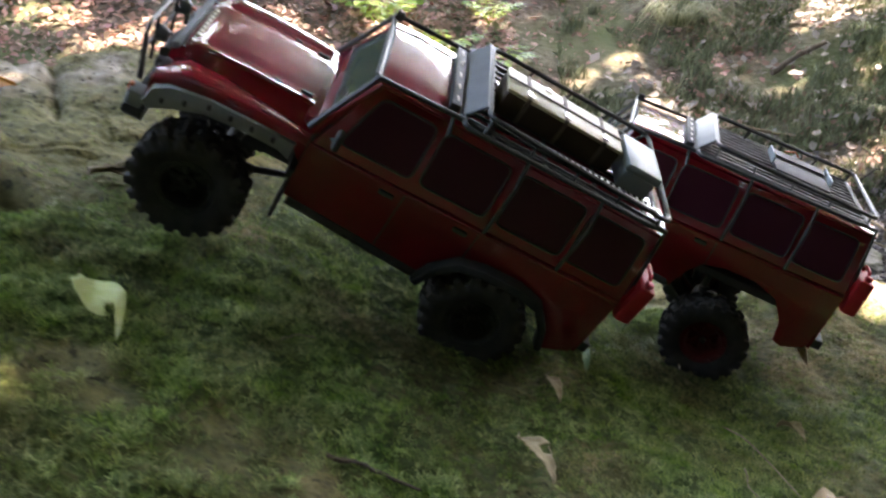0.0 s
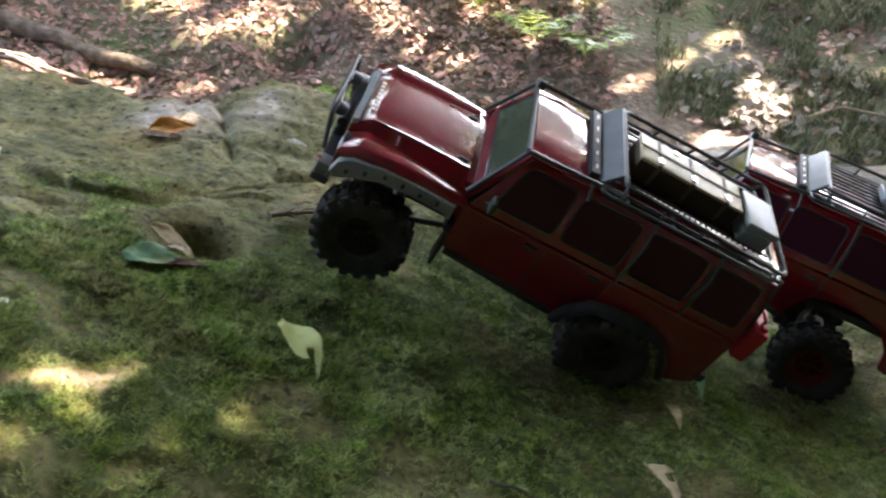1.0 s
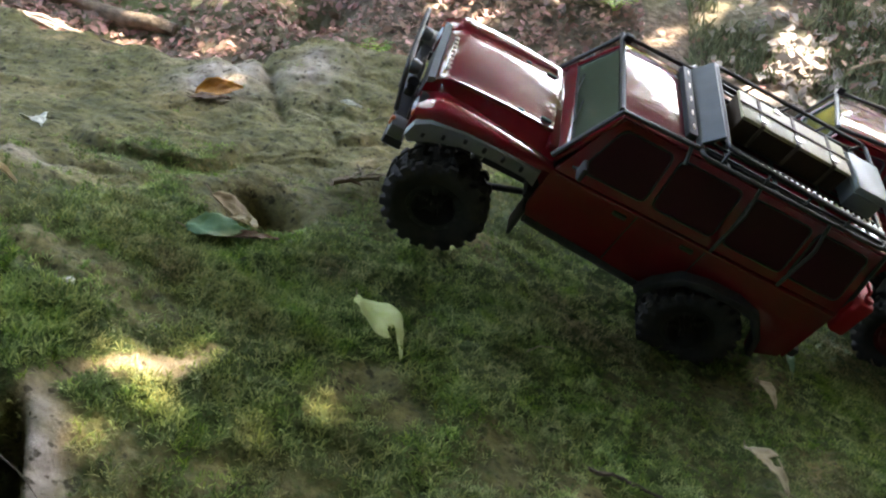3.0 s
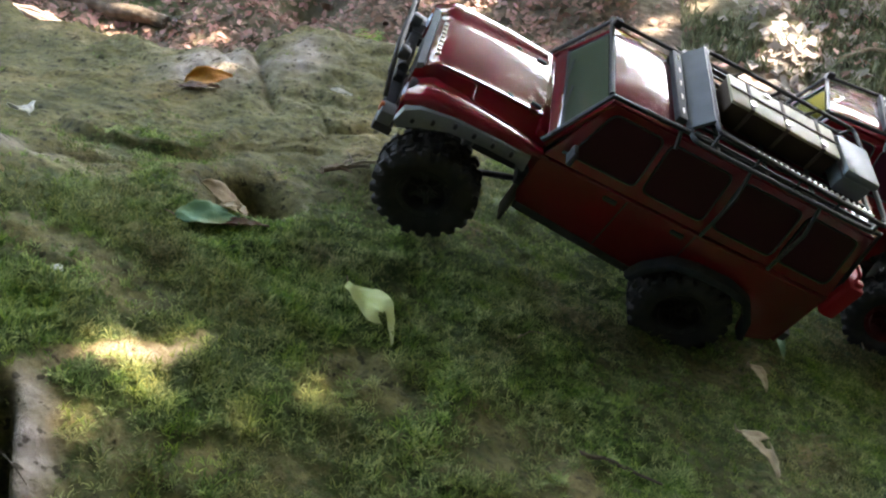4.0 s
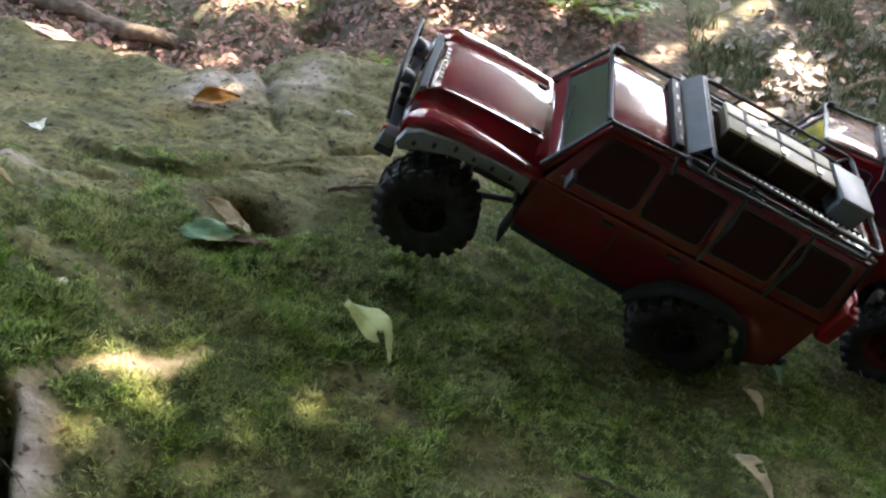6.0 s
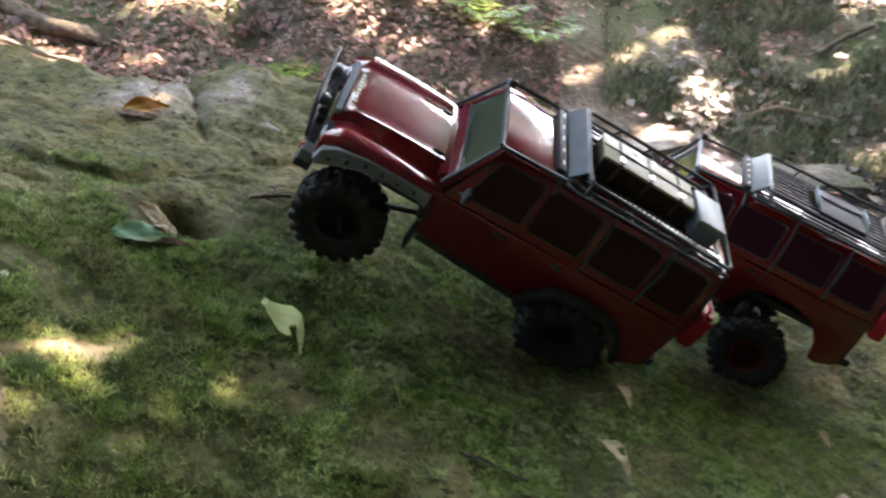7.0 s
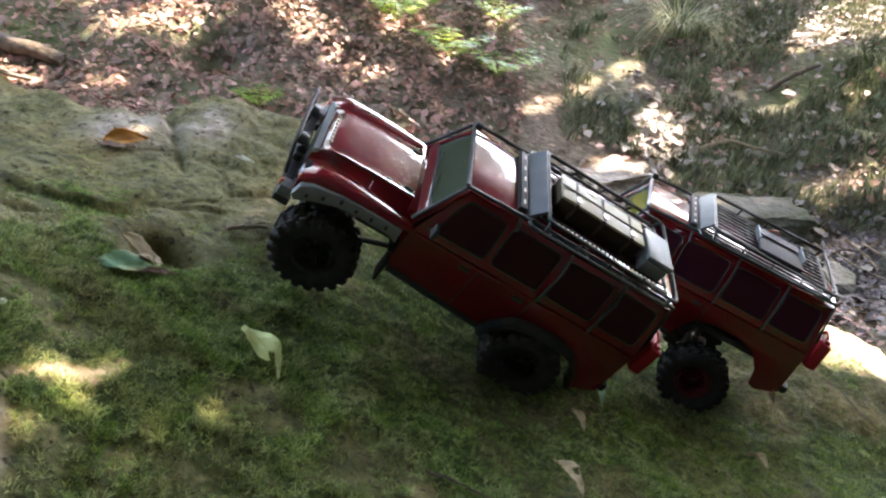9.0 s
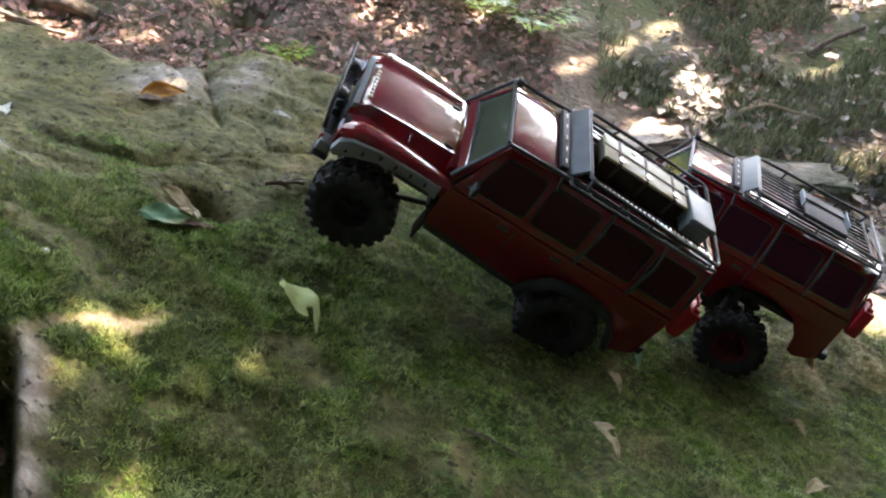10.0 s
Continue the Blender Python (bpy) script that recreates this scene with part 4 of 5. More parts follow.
        upr = [(0.390, 0.063), (0.386, 0.079), (0.372, 0.0880), (0.335, 0.0930), (0.290, 0.0935), (0.250, 0.0920)]
        fl = part("wheel_flare", prism(lowr + upr, lambda u, v, w, s=s: (u, s * (0.1045 + w * (1.0 - 0.5 * smoothstep(0.085, 0.0935, v))), v), 0.0115, 0.0015), GREY, root, "grey plastic wheel-arch flare with bolts")
        for x in (0.270, 0.291, 0.312, 0.333, 0.354, 0.373):
            zz = 0.0885 if x < 0.34 else 0.0885 - 0.42 * (x - 0.335)
            part("bolt", boxed(x - 0.002, x + 0.002, s * 0.1145 - 0.0022, s * 0.1145 + 0.0022, zz - 0.0030, zz + 0.0030, 0.0008, 1), BLACK, fl)
        part("inner_arch", boxed(0.252, 0.384, s * 0.075 - 0.022, s * 0.075 + 0.022, 0.079, 0.0865, 0.003), BLACK, root)
        part("mud_flap", boxed(0.238, 0.2415, s * 0.097 - 0.014, s * 0.097 + 0.014, 0.004, 0.040, 0.001), BLACK, root)
        # front lamps
        lamp = revolve([(0.0003, 0.004), (0.008, 0.003), (0.0115, 0.0), (0.0135, -0.001), (0.0135, -0.01)], 20)
        bmesh.ops.transform(lamp, matrix=pose(0.389, s * 0.077, 0.076, 0, 0, -90), verts=lamp.verts[:])
        hl = part("headlight", lamp, LENS, root, "round clear headlight")
        ring = revolve([(0.0128, 0.0006), (0.0150, 0.0012), (0.0160, -0.001), (0.0150, -0.009), (0.0128, -0.009)], 24)
        bmesh.ops.transform(ring, matrix=pose(0.389, s * 0.077, 0.076, 0, 0, -90), verts=ring.verts[:])
        part("trim_ring", ring, DARKGREY, hl)
        ind = boxed(0.388, 0.392, s * 0.096 - 0.003, s * 0.096 + 0.003, 0.076, 0.082, 0.0012)
        part("indicator", ind, ORANGE, root, "orange indicator lamp")
        tl = boxed(-0.1285, -0.1235, s * 0.085 - 0.005, s * 0.085 + 0.005, 0.040, 0.062, 0.002)
        part("tail_light", tl, CAN, root, "red tail light")
        # door mirror
        mir = boxed(0.214, 0.221, s * 0.113 - 0.009, s * 0.113 + 0.009, 0.110, 0.128, 0.003)
        add_tube(mir, [(0.222, s * 0.097, 0.108), (0.218, s * 0.108, 0.116)], 0.0017, 6)
        part("mirror", mir, BLACK, root)

    # front end
    part("bonnet_lip", prism([(0.3835, 0.096), (0.3905, 0.092), (0.3915, 0.100), (0.3850, 0.1035)], lambda u, v, w: (u, w - 0.058, v), 0.116, 0.001), GREY, root, "dull grey lip in front of the bonnet")
    grille = part("grille", boxed(0.382, 0.3875, -0.056, 0.056, 0.052, 0.100, 0.002), BLACK, root)
    for k in range(6):
        part("slat", boxed(0.387, 0.3895, -0.048, 0.048, 0.057 + 0.0065 * k, 0.0605 + 0.0065 * k, 0.0006, 1), DARKGREY, grille)
    bm = prism([(-0.104, 0.0), (-0.104, 0.55), (-0.085, 1.0), (0.085, 1.0), (0.104, 0.55), (0.104, 0.0), (0.08, -0.25), (-0.08, -0.25)], lambda u, v, w: (0.393 + w - 0.10 * max(0, abs(u) - 0.07), u, 0.036 + 0.014 * v), 0.013, 0.003)
    bumper = part("front_bumper", bm, BLACK, root, "black steel front bumper")
    winch = boxed(0.393, 0.405, -0.030, 0.030, 0.046, 0.060, 0.004)
    add_tube(winch, [(0.399, -0.022, 0.064), (0.399, 0.022, 0.064)], 0.0065, 12)
    part("winch", winch, BLACK, root)
    hoop = rounded_path([(0.405, 0.070, 0.055), (0.416, 0.066, 0.108), (0.416, -0.066, 0.108), (0.405, -0.070, 0.055)], 0.016, 5, closed=False)
    bar = part("bull_bar", tubed(hoop, 0.0027, 8), TUBE, root, "black tubular bull bar")
    part("bar_tube", tubed([(0.412, 0.068, 0.082), (0.412, -0.068, 0.082)], 0.0023, 8), TUBE, bar)
    for y in (0.030, -0.030):
        part("bar_tube", tubed([(0.409, y, 0.056), (0.416, y, 0.107)], 0.0021, 8), TUBE, bar)
    for y in (0.036, -0.036):
        lamp = revolve([(0.0075, 0.004), (0.0082, 0.004), (0.0082, -0.001), (0.0060, -0.007), (0.0003, -0.008)], 20)
        bmesh.ops.transform(lamp, matrix=pose(0.407, y, 0.090, 0, 0, -90), verts=lamp.verts[:])
        spot = part("spot_lamp", lamp, DEFLECT, bar, "round dark grey spot lamp")
        face = revolve([(0.0003, 0.0045), (0.005, 0.004), (0.0074, 0.003), (0.0074, 0.001)], 20)
        bmesh.ops.transform(face, matrix=pose(0.407, y, 0.090, 0, 0, -90), verts=face.verts[:])
        part("lamp_glass", face, LENS, spot)
    for s in (1, -1):
        part("bumper_end", boxed(0.390, 0.4055, s * 0.0965 - 0.010, s * 0.0965 + 0.010, 0.046, 0.062, 0.002), GREY, bumper, "grey plastic corner plate")
        part("end_cap", prism([(s * 0.082, 0.046), (s * 0.106, 0.046), (s * 0.108, 0.038), (s * 0.098, 0.030), (s * 0.084, 0.034)], lambda u, v, w: (0.386 + w, u, v), 0.020, 0.002), BLACK, bumper)
        part("marker", boxed(0.403, 0.4075, s * 0.096 - 0.003, s * 0.096 + 0.003, 0.054, 0.064, 0.0012), ORANGE, bumper, "small orange marker lamp")

    # tubular cage round the screen and along the roof
    for s in (1, -1):
        part("cage_tube", tubed([(0.246, s * 0.0905, 0.105), (0.210, s * 0.0795, 0.180), (0.120, s * 0.0795, 0.1835), (-0.118, s * 0.0795, 0.1825), (-0.129, s * 0.090, 0.10)], 0.0028, 8), TUBE, root, "black cage tube along the roof edge")
        for x in (0.132, 0.045, -0.042):
            part("cage_strut", tubed([(x, s * 0.0795, 0.183), (x, s * 0.0995, 0.152), (x, s * 0.1005, 0.095)] if x < 0.1 else [(x, s * 0.0795, 0.183), (x - 0.004, s * 0.090, 0.165)], 0.0021, 8), TUBE, root)
    part("cage_tube", tubed([(0.212, 0.0795, 0.1805), (0.212, -0.0795, 0.1805)], 0.0030, 8), TUBE, root)
    bar = part("light_bar", boxed(0.1275, 0.1385, -0.068, 0.068, 0.1800, 0.1885, 0.0015), BLACK, root, "low black light bar")
    for k in range(5):
        y = -0.054 + 0.027 * k
        part("lamp", boxed(0.1312, 0.1332, y - 0.0046, y + 0.0046, 0.1880, 0.1892, 0.0004, 1), MARK, bar, "small pale lamp")
    part("aerial_mount", boxed(0.204, 0.214, -0.066, -0.058, 0.182, 0.192, 0.002), BLACK, root)

    # roof rack
    low = rounded_path([(0.121, 0.0915, 0.1835), (0.121, -0.0915, 0.1835), (-0.104, -0.0915, 0.1865), (-0.104, 0.0915, 0.1865)], 0.012, 4)
    top = rounded_path([(0.104, 0.088, 0.203), (0.104, -0.075, 0.203), (-0.106, -0.082, 0.203), (-0.106, 0.094, 0.200)], 0.010, 4)
    rack = part("roof_rack", tubed(low, 0.0027, 8, closed=True), TUBE, root, "black tubular roof rack")
    part("rack_rail", tubed(top, 0.0027, 8, closed=True), TUBE, rack)
    for s in (1, -1):
        for x in (0.10, 0.05, 0.0, -0.05, -0.10):
            part("rack_post", tubed([(x, s * 0.0905, 0.185), (x, s * (0.086 if s > 0 else 0.077), 0.203)], 0.0018, 6), TUBE, rack)
    for k in range(11):
        y = -0.078 + 0.0156 * k
        part("rack_slat", boxed(-0.103, 0.118, y - 0.0016, y + 0.0016, 0.1845, 0.1875, 0.0006, 1), TUBE, rack)
    for x in (0.09, 0.03, -0.03, -0.09):
        part("rack_bar", boxed(x - 0.0025, x + 0.0025, -0.090, 0.090, 0.1822, 0.1848, 0.0006, 1), TUBE, rack)
    defl = prism([(0.122, 0.180), (0.126, 0.182), (0.108, 0.2045), (0.103, 0.2045)], lambda u, v, w: (u, w - 0.077, v), 0.150, 0.0012)
    part("wind_deflector", defl, DEFLECT, rack, "smooth slate-grey rack front panel")
    if loaded:
        bm = bmesh.new()
        add_box(bm, -0.098, 0.098, 0.0744, 0.0760, 0.1940, 0.1962, 0.0004, 1)
        for k in range(27):
            x = -0.095 + 0.0071 * k
            add_box(bm, x, x + 0.0026, 0.0695, 0.0745, 0.1945, 0.1965, 0.0004, 1)
        part("toothed_strip", bm, ALU, rack, "bright toothed metal strip")
    # fuel can on its bracket at the tail
    can = boxed(-0.1485, -0.1285, 0.054, 0.102, 0.074, 0.124, 0.004)
    add_box(can, -0.1500, -0.1265, 0.062, 0.094, 0.082, 0.116, 0.002)
    fuel = part("fuel_can", can, CAN, root, "bright red plastic fuel can")
    part("can_handle", tubed(rounded_path([(-0.1385, 0.060, 0.122), (-0.1385, 0.062, 0.132), (-0.1385, 0.086, 0.132), (-0.1385, 0.088, 0.122)], 0.004, 3, closed=False), 0.0024, 6), CAN, fuel)
    part("can_cap", boxed(-0.1425, -0.1345, 0.090, 0.098, 0.122, 0.130, 0.0015), CAN, fuel)
    return root


def rounded_2d(pts, ru, rv, steps=3):
    """An outline with its corners rounded, ru along u and rv along v."""
    out, n = [], len(pts)
    for i, (u, v) in enumerate(pts):
        (ua, va), (ub, vb) = pts[i - 1], pts[(i + 1) % n]
        def toward(p, q):
            du, dv = p - u, q - v
            k = math.hypot(du / ru, dv / rv)
            return du / k, dv / k
        (au, av), (bu, bv) = toward(ua, va), toward(ub, vb)
        for k in range(steps + 1):
            t = k / steps
            out.append((u + au * (1 - t) ** 2 + bu * t ** 2, v + av * (1 - t) ** 2 + bv * t ** 2))
    return out


TRUCK_A = pose(-0.0042, -0.0046, 1.1020, -16.2, -25.5, -171.9)
TRUCK_B = pose(0.343, 0.207, 1.0105, -2.4, -16.9, 169.1)
truck_a = build_truck(TRUCK_A, "red scale-model off-roader with loaded roof rack and black wheels on boulder", RIM, -0.004, -0.006, -0.028, True)
truck_b = build_truck(TRUCK_B, "red scale-model off-roader with nearly empty rack and red wheels on boulder", REDRIM, -0.040, 0.0, 0.0, False)


# ---------------------------------------------------------------- loads on the racks
def build_case():
    root = thing("storage_case", TRUCK_A, "long tan storage case with dark sides, strapped on the roof rack", "case")
    part("body", boxed(-0.044, 0.092, -0.014, 0.0380, 0.1878, 0.2130, 0.003), CASEDARK, root, "dark brown lower half")
    lid = part("lid", boxed(-0.0445, 0.0925, -0.0145, 0.0385, 0.2130, 0.2170, 0.0015), CASE, root, "tan lid")
    for x in (0.068, 0.024, -0.022):
        bm = boxed(x - 0.0022, x + 0.0022, -0.0158, 0.0398, 0.2165, 0.2180, 0.0004, 1)
        add_box(bm, x - 0.0022, x + 0.0022, 0.0385, 0.0398, 0.1885, 0.2180, 0.0004, 1)
        add_box(bm, x - 0.0022, x + 0.0022, -0.0158, -0.0145, 0.1885, 0.2180, 0.0004, 1)
        part("strap", bm, STRAP, root, "brown webbing strap")
        part("buckle", boxed(x - 0.0035, x + 0.0035, 0.026, 0.034, 0.2177, 0.2197, 0.0006, 1), BUCKLE, root, "bright buckle")
    part("strap", boxed(-0.0455, 0.0935, 0.010, 0.0132, 0.2172, 0.2185, 0.0004, 1), STRAP, root, "brown webbing strap")
    part("buckle", boxed(0.040, 0.048, -0.011, -0.005, 0.2167, 0.2187, 0.0006, 1), BUCKLE, root, "bright buckle")
    return root


def build_cooler():
    root = thing("cool_box", TRUCK_A, "pale blue-grey cool box at the tail of the roof rack", "cool box")
    part("body", boxed(-0.090, -0.052, -0.010, 0.052, 0.1878, 0.2075, 0.003), COOLER, root)
    part("lid", boxed(-0.0925, -0.0495, -0.0125, 0.0545, 0.2075, 0.2180, 0.004), COOLER, root)
    part("catch", boxed(-0.0497, -0.0482, 0.014, 0.030, 0.201, 0.212, 0.0006, 1), GREY, root)
    return root


def build_tray():
    root = thing("recovery_board", TRUCK_B, "dark recovery board with pale grey ends on the roof rack", "board")
    part("board", boxed(-0.058, 0.018, -0.050, 0.040, 0.1885, 0.1950, 0.002), BLACK, root)
    part("sheet", boxed(-0.056, 0.016, -0.048, -0.020, 0.1965, 0.1985, 0.0008, 1), DARKGREY, root, "dark grey sheet")
    for x in (-0.060, 0.020):
        part("end_plate", boxed(x - 0.0012, x + 0.0012, -0.048, 0.012, 0.1915, 0.2020, 0.0008, 1), COOLER, root, "pale grey end plate")
    part("hook", tubed([(0.0, -0.05, 0.2), (-0.012, -0.046, 0.206), (-0.02, -0.05, 0.2)], 0.0014, 6), ORANGE, root, "small orange hook")
    part("whip_aerial", tubed([(-0.104, -0.06, 0.19), (-0.120, -0.062, 0.225), (-0.150, -0.066, 0.238)], 0.0009, 6), BLACK, root)
    return root


build_case()
build_cooler()
build_tray()


# ---------------------------------------------------------------- loose things on the boulder
DRYTAN = mat("tan_dead_leaf", (0.36, 0.27, 0.155), 0.65, var=(0.48, 0.38, 0.24), scale=60, bump=0.5, bump_scale=200, trans=0.2)
PALELEAF = mat("yellow_green_leaf", (0.42, 0.47, 0.17), 0.5, var=(0.50, 0.56, 0.27), scale=40, bump=0.4, bump_scale=160, trans=0.3)
GREENLEAF = mat("blue_green_leaf", (0.075, 0.19, 0.10), 0.6, spec=0.3, var=(0.13, 0.26, 0.13), scale=50, bump=0.4, bump_scale=160, trans=0.15, second=(0.30, 0.27, 0.12), second_scale=22)
ORANGELEAF = mat("orange_leaf", (0.58, 0.26, 0.04), 0.45, var=(0.42, 0.15, 0.03), scale=45, bump=0.4, bump_scale=160, trans=0.2)
BROWNLEAF = mat("brown_leaf", (0.13, 0.065, 0.04), 0.6, var=(0.22, 0.13, 0.08), scale=50, bump=0.5, bump_scale=160, trans=0.1)
WHITELEAF = mat("bleached_leaf", (0.50, 0.50, 0.42), 0.6, var=(0.60, 0.60, 0.52), scale=60, bump=0.4, bump_scale=160, trans=0.2)


def boulder_frame(a, b):
    """A frame on the boulder with x from a towards b, z off the stone."""
    pa, pb = Vector((*a, slab_height(*a))), Vector((*b, slab_height(*b)))
    x = (pb - pa).normalized()
    c = (pa + pb) / 2
    n = normal_of(slab_base, c.x, c.y, 0.03)
    n = (n - x * n.dot(x)).normalized()
    y = n.cross(x)
    c.z = max(c.z, slab_height(c.x, c.y))
    m = Matrix((x, y, n)).transposed().to_4x4()
    m.translation = c
    return m, (pb - pa).length


def dead_leaf(name, a, b, width, material, label, cup=0.3, arch=0.15, lift=0.004, notch=None, ragged=0.0, seed=1, tip=1.0, tilt=0.0, blunt=False):
    """A single leaf from stalk end a to tip b: cupped blade, raised midrib, short stalk."""
    rnd = random.Random(seed)
    m, ln = boulder_frame(a, b)
    nu, nv = (34, 20) if blunt else (18, 10)
    verts, faces = [], []
    ph = rnd.uniform(0, 6)
    for i in range(nu + 1):
        u = i / nu
        prof = math.sin(math.pi * min(1.0, u ** 0.8 * 0.97 + 0.02)) ** 0.75 * (1 - 0.25 * u * tip)
        for j in range(nv + 1):
            v = 2 * j / nv - 1
            if blunt:
                prof = math.sin(math.pi * min(1.0, 0.015 + 0.97 * u ** 0.85)) ** 0.9 * (1.05 - 0.1 * u)
            edge = 1 + ragged * (rnd.random() - 0.6) * (abs(v) > 0.7)
            y = v * prof * width / 2 * edge
            z = lift + arch * ln * math.sin(math.pi * u) + cup * width * (v * v) * prof * 0.6 + 0.05 * width * math.sin(9 * u + ph + 2.5 * v)
            z += 0.0012 * math.exp(-(v * 9) ** 2) + 0.0006 * math.sin(26 * u - 6 * abs(v))
            verts.append(((u - 0.5) * ln, y, z))
    for i in range(nu):
        for j in range(nv):
            u, v = (i + 0.5) / nu, 2 * (j + 0.5) / nv - 1
            if notch and notch[0] < u < notch[1] and notch[2] < v + 0.25 * math.sin(14 * u) * (abs(notch[2]) < 0.9) < notch[3]:
                continue
            if blunt and v < 0.40 and u > 0.77 - 0.2 * (v + 0.55) ** 2:
                continue
            if blunt and ((v - 0.10) / 0.30) ** 2 + ((u - 0.80) / 0.18) ** 2 < 1:
                continue
            k = i * (nv + 1) + j
            faces.append((k, k + nv + 1, k + nv + 2, k + 1))
    me = bpy.data.meshes.new(name)
    me.from_pydata(verts, [], faces)
    me.materials.append(material)
    me.shade_smooth()
    ob = new(name, me)
    ob.matrix_world = m @ pose(0, 0, 0, tilt)
    sol = ob.modifiers.new("thickness", "SOLIDIFY")
    sol.thickness, sol.offset = 0.0005, 0
    tagged(ob, label, "leaf")
    part("stalk", tubed([(-0.5 * ln, 0, lift), (-0.56 * ln, 0.002, lift + 0.002), (-0.64 * ln, 0.006, lift + 0.001)], 0.0007, 5), TWIG, ob)
    return ob


dead_leaf("fallen_leaf", (-0.347, -0.278), (-0.290, -0.338), 0.041, PALELEAF, "pale yellow-green fallen leaf with a bite out of it", 0.20, 0.10, 0.004, None, 0.03, 3, 1.0, 0.0, True)
dead_leaf("fallen_leaf", (-0.514, -0.284), (-0.464, -0.249), 0.035, GREENLEAF, "blue-green fallen leaf beside a hollow", 0.10, 0.03, 0.006, (0.82, 1.0, 0.3, 1.1), 0.16, 4, 0.2, 12)
dead_leaf("fallen_leaf", (-0.518, -0.236), (-0.484, -0.206), 0.030, DRYTAN, "tan dead leaf lying in a hollow", 0.2, 0.08, 0.014, None, 0.15, 5, 0.5, 20)
dead_leaf("fallen_leaf", (-0.485, -0.243), (-0.455, -0.250), 0.022, DRYTAN, "ragged tan dead leaf beside a hollow", 0.3, 0.05, 0.008, (0.4, 0.6, 0.2, 1.1), 0.3, 6)
dead_leaf("fallen_leaf", (-0.482, -0.222), (-0.455, -0.195), 0.016, BROWNLEAF, "dark brown dead leaf lying in a hollow", 0.4, 0.05, 0.005, None, 0.2, 26)
dead_leaf("fallen_leaf", (-0.476, -0.272), (-0.433, -0.250), 0.014, BROWNLEAF, "dark brown dead leaf beside a hollow", 0.4, 0.04, 0.003, None, 0.2, 16)
dead_leaf("fallen_leaf", (-0.484, -0.178), (-0.458, -0.158), 0.015, BROWNLEAF, "dark brown dead leaf lying in a hollow", 0.5, 0.1, 0.006, None, 0.3, 36)
dead_leaf("fallen_leaf", (-0.500, -0.205), (-0.480, -0.180), 0.014, DRYTAN, "curled tan scrap of dead leaf in a hollow", 0.5, 0.1, 0.006, None, 0.3, 37)
dead_leaf("fallen_leaf", (-0.694, 0.132), (-0.636, 0.166), 0.034, ORANGELEAF, "orange-brown curled fallen leaf", 0.30, 0.06, 0.008, None, 0.06, 7, 0.4, 26)
dead_leaf("fallen_leaf", (-0.693, 0.112), (-0.640, 0.128), 0.022, BROWNLEAF, "thin brown dead leaf under an orange one", 0.2, 0.03, 0.003, None, 0.1, 17)
dead_leaf("fallen_leaf", (-0.794, -0.096), (-0.758, -0.130), 0.032, WHITELEAF, "small bleached leaf scrap", 0.2, 0.12, 0.004, (0.3, 0.7, -1.1, -0.4), 0.3, 8, 1.0, 12)
dead_leaf("fallen_leaf", (-0.690, -0.356), (-0.640, -0.343), 0.022, DRYTAN, "tan curled dead leaf", 0.45, 0.15, 0.004, None, 0.1, 9)
dead_leaf("fallen_leaf", (-0.494, 0.178), (-0.463, 0.180), 0.012, WHITELEAF, "small pale narrow leaf", 0.2, 0.05, 0.004, None, 0.1, 10)
dead_leaf("fallen_leaf", (0.082, -0.110), (0.094, -0.164), 0.018, DRYTAN, "small tan dead leaf", 0.35, 0.1, 0.004, None, 0.15, 11)
dead_leaf("fallen_leaf", (0.048, -0.250), (0.078, -0.316), 0.026, DRYTAN, "ragged tan dead leaf", 0.3, 0.14, 0.005, (0.45, 0.62, 0.2, 1.1), 0.45, 12)
dead_leaf("fallen_leaf", (0.135, 0.007), (0.130, -0.079), 0.012, GREENLEAF, "narrow green leaf blade", 0.3, 0.05, 0.004, None, 0.05, 13, 0.4)
dead_leaf("fallen_leaf", (0.371, -0.044), (0.390, -0.082), 0.020, DRYTAN, "tan curled dead leaf", 0.5, 0.2, 0.005, None, 0.2, 14)
dead_leaf("fallen_leaf", (0.444, 0.190), (0.462, 0.122), 0.026, DRYTAN, "tan dead leaf standing on edge", 0.6, 0.25, 0.006, None, 0.2, 15)
dead_leaf("fallen_leaf", (0.498, -0.212), (0.538, -0.222), 0.026, BROWNLEAF, "dark brown curled dead leaf", 0.6, 0.2, 0.005, None, 0.3, 18)
dead_leaf("fallen_leaf", (0.312, -0.292), (0.350, -0.262), 0.022, DRYTAN, "crumpled tan dead leaf at the end of a fibre", 0.5, 0.25, 0.005, None, 0.3, 19)
dead_leaf("fallen_leaf", (-0.438, -0.058), (-0.405, -0.040), 0.014, BROWNLEAF, "dark dead leaf among twigs", 0.5, 0.15, 0.005, None, 0.2, 20)
dead_leaf("fallen_leaf", (-0.476, -0.634), (-0.464, -0.656), 0.016, BROWNLEAF, "brown dead leaf wedged in a crevice", 0.3, 0.1, 0.004, None, 0.1, 21)
dead_leaf("fallen_leaf", (-0.486, -0.634), (-0.470, -0.664), 0.026, GREENLEAF, "green leaf wedged in a crevice", 0.2, 0.1, 0.010, None, 0.05, 22)


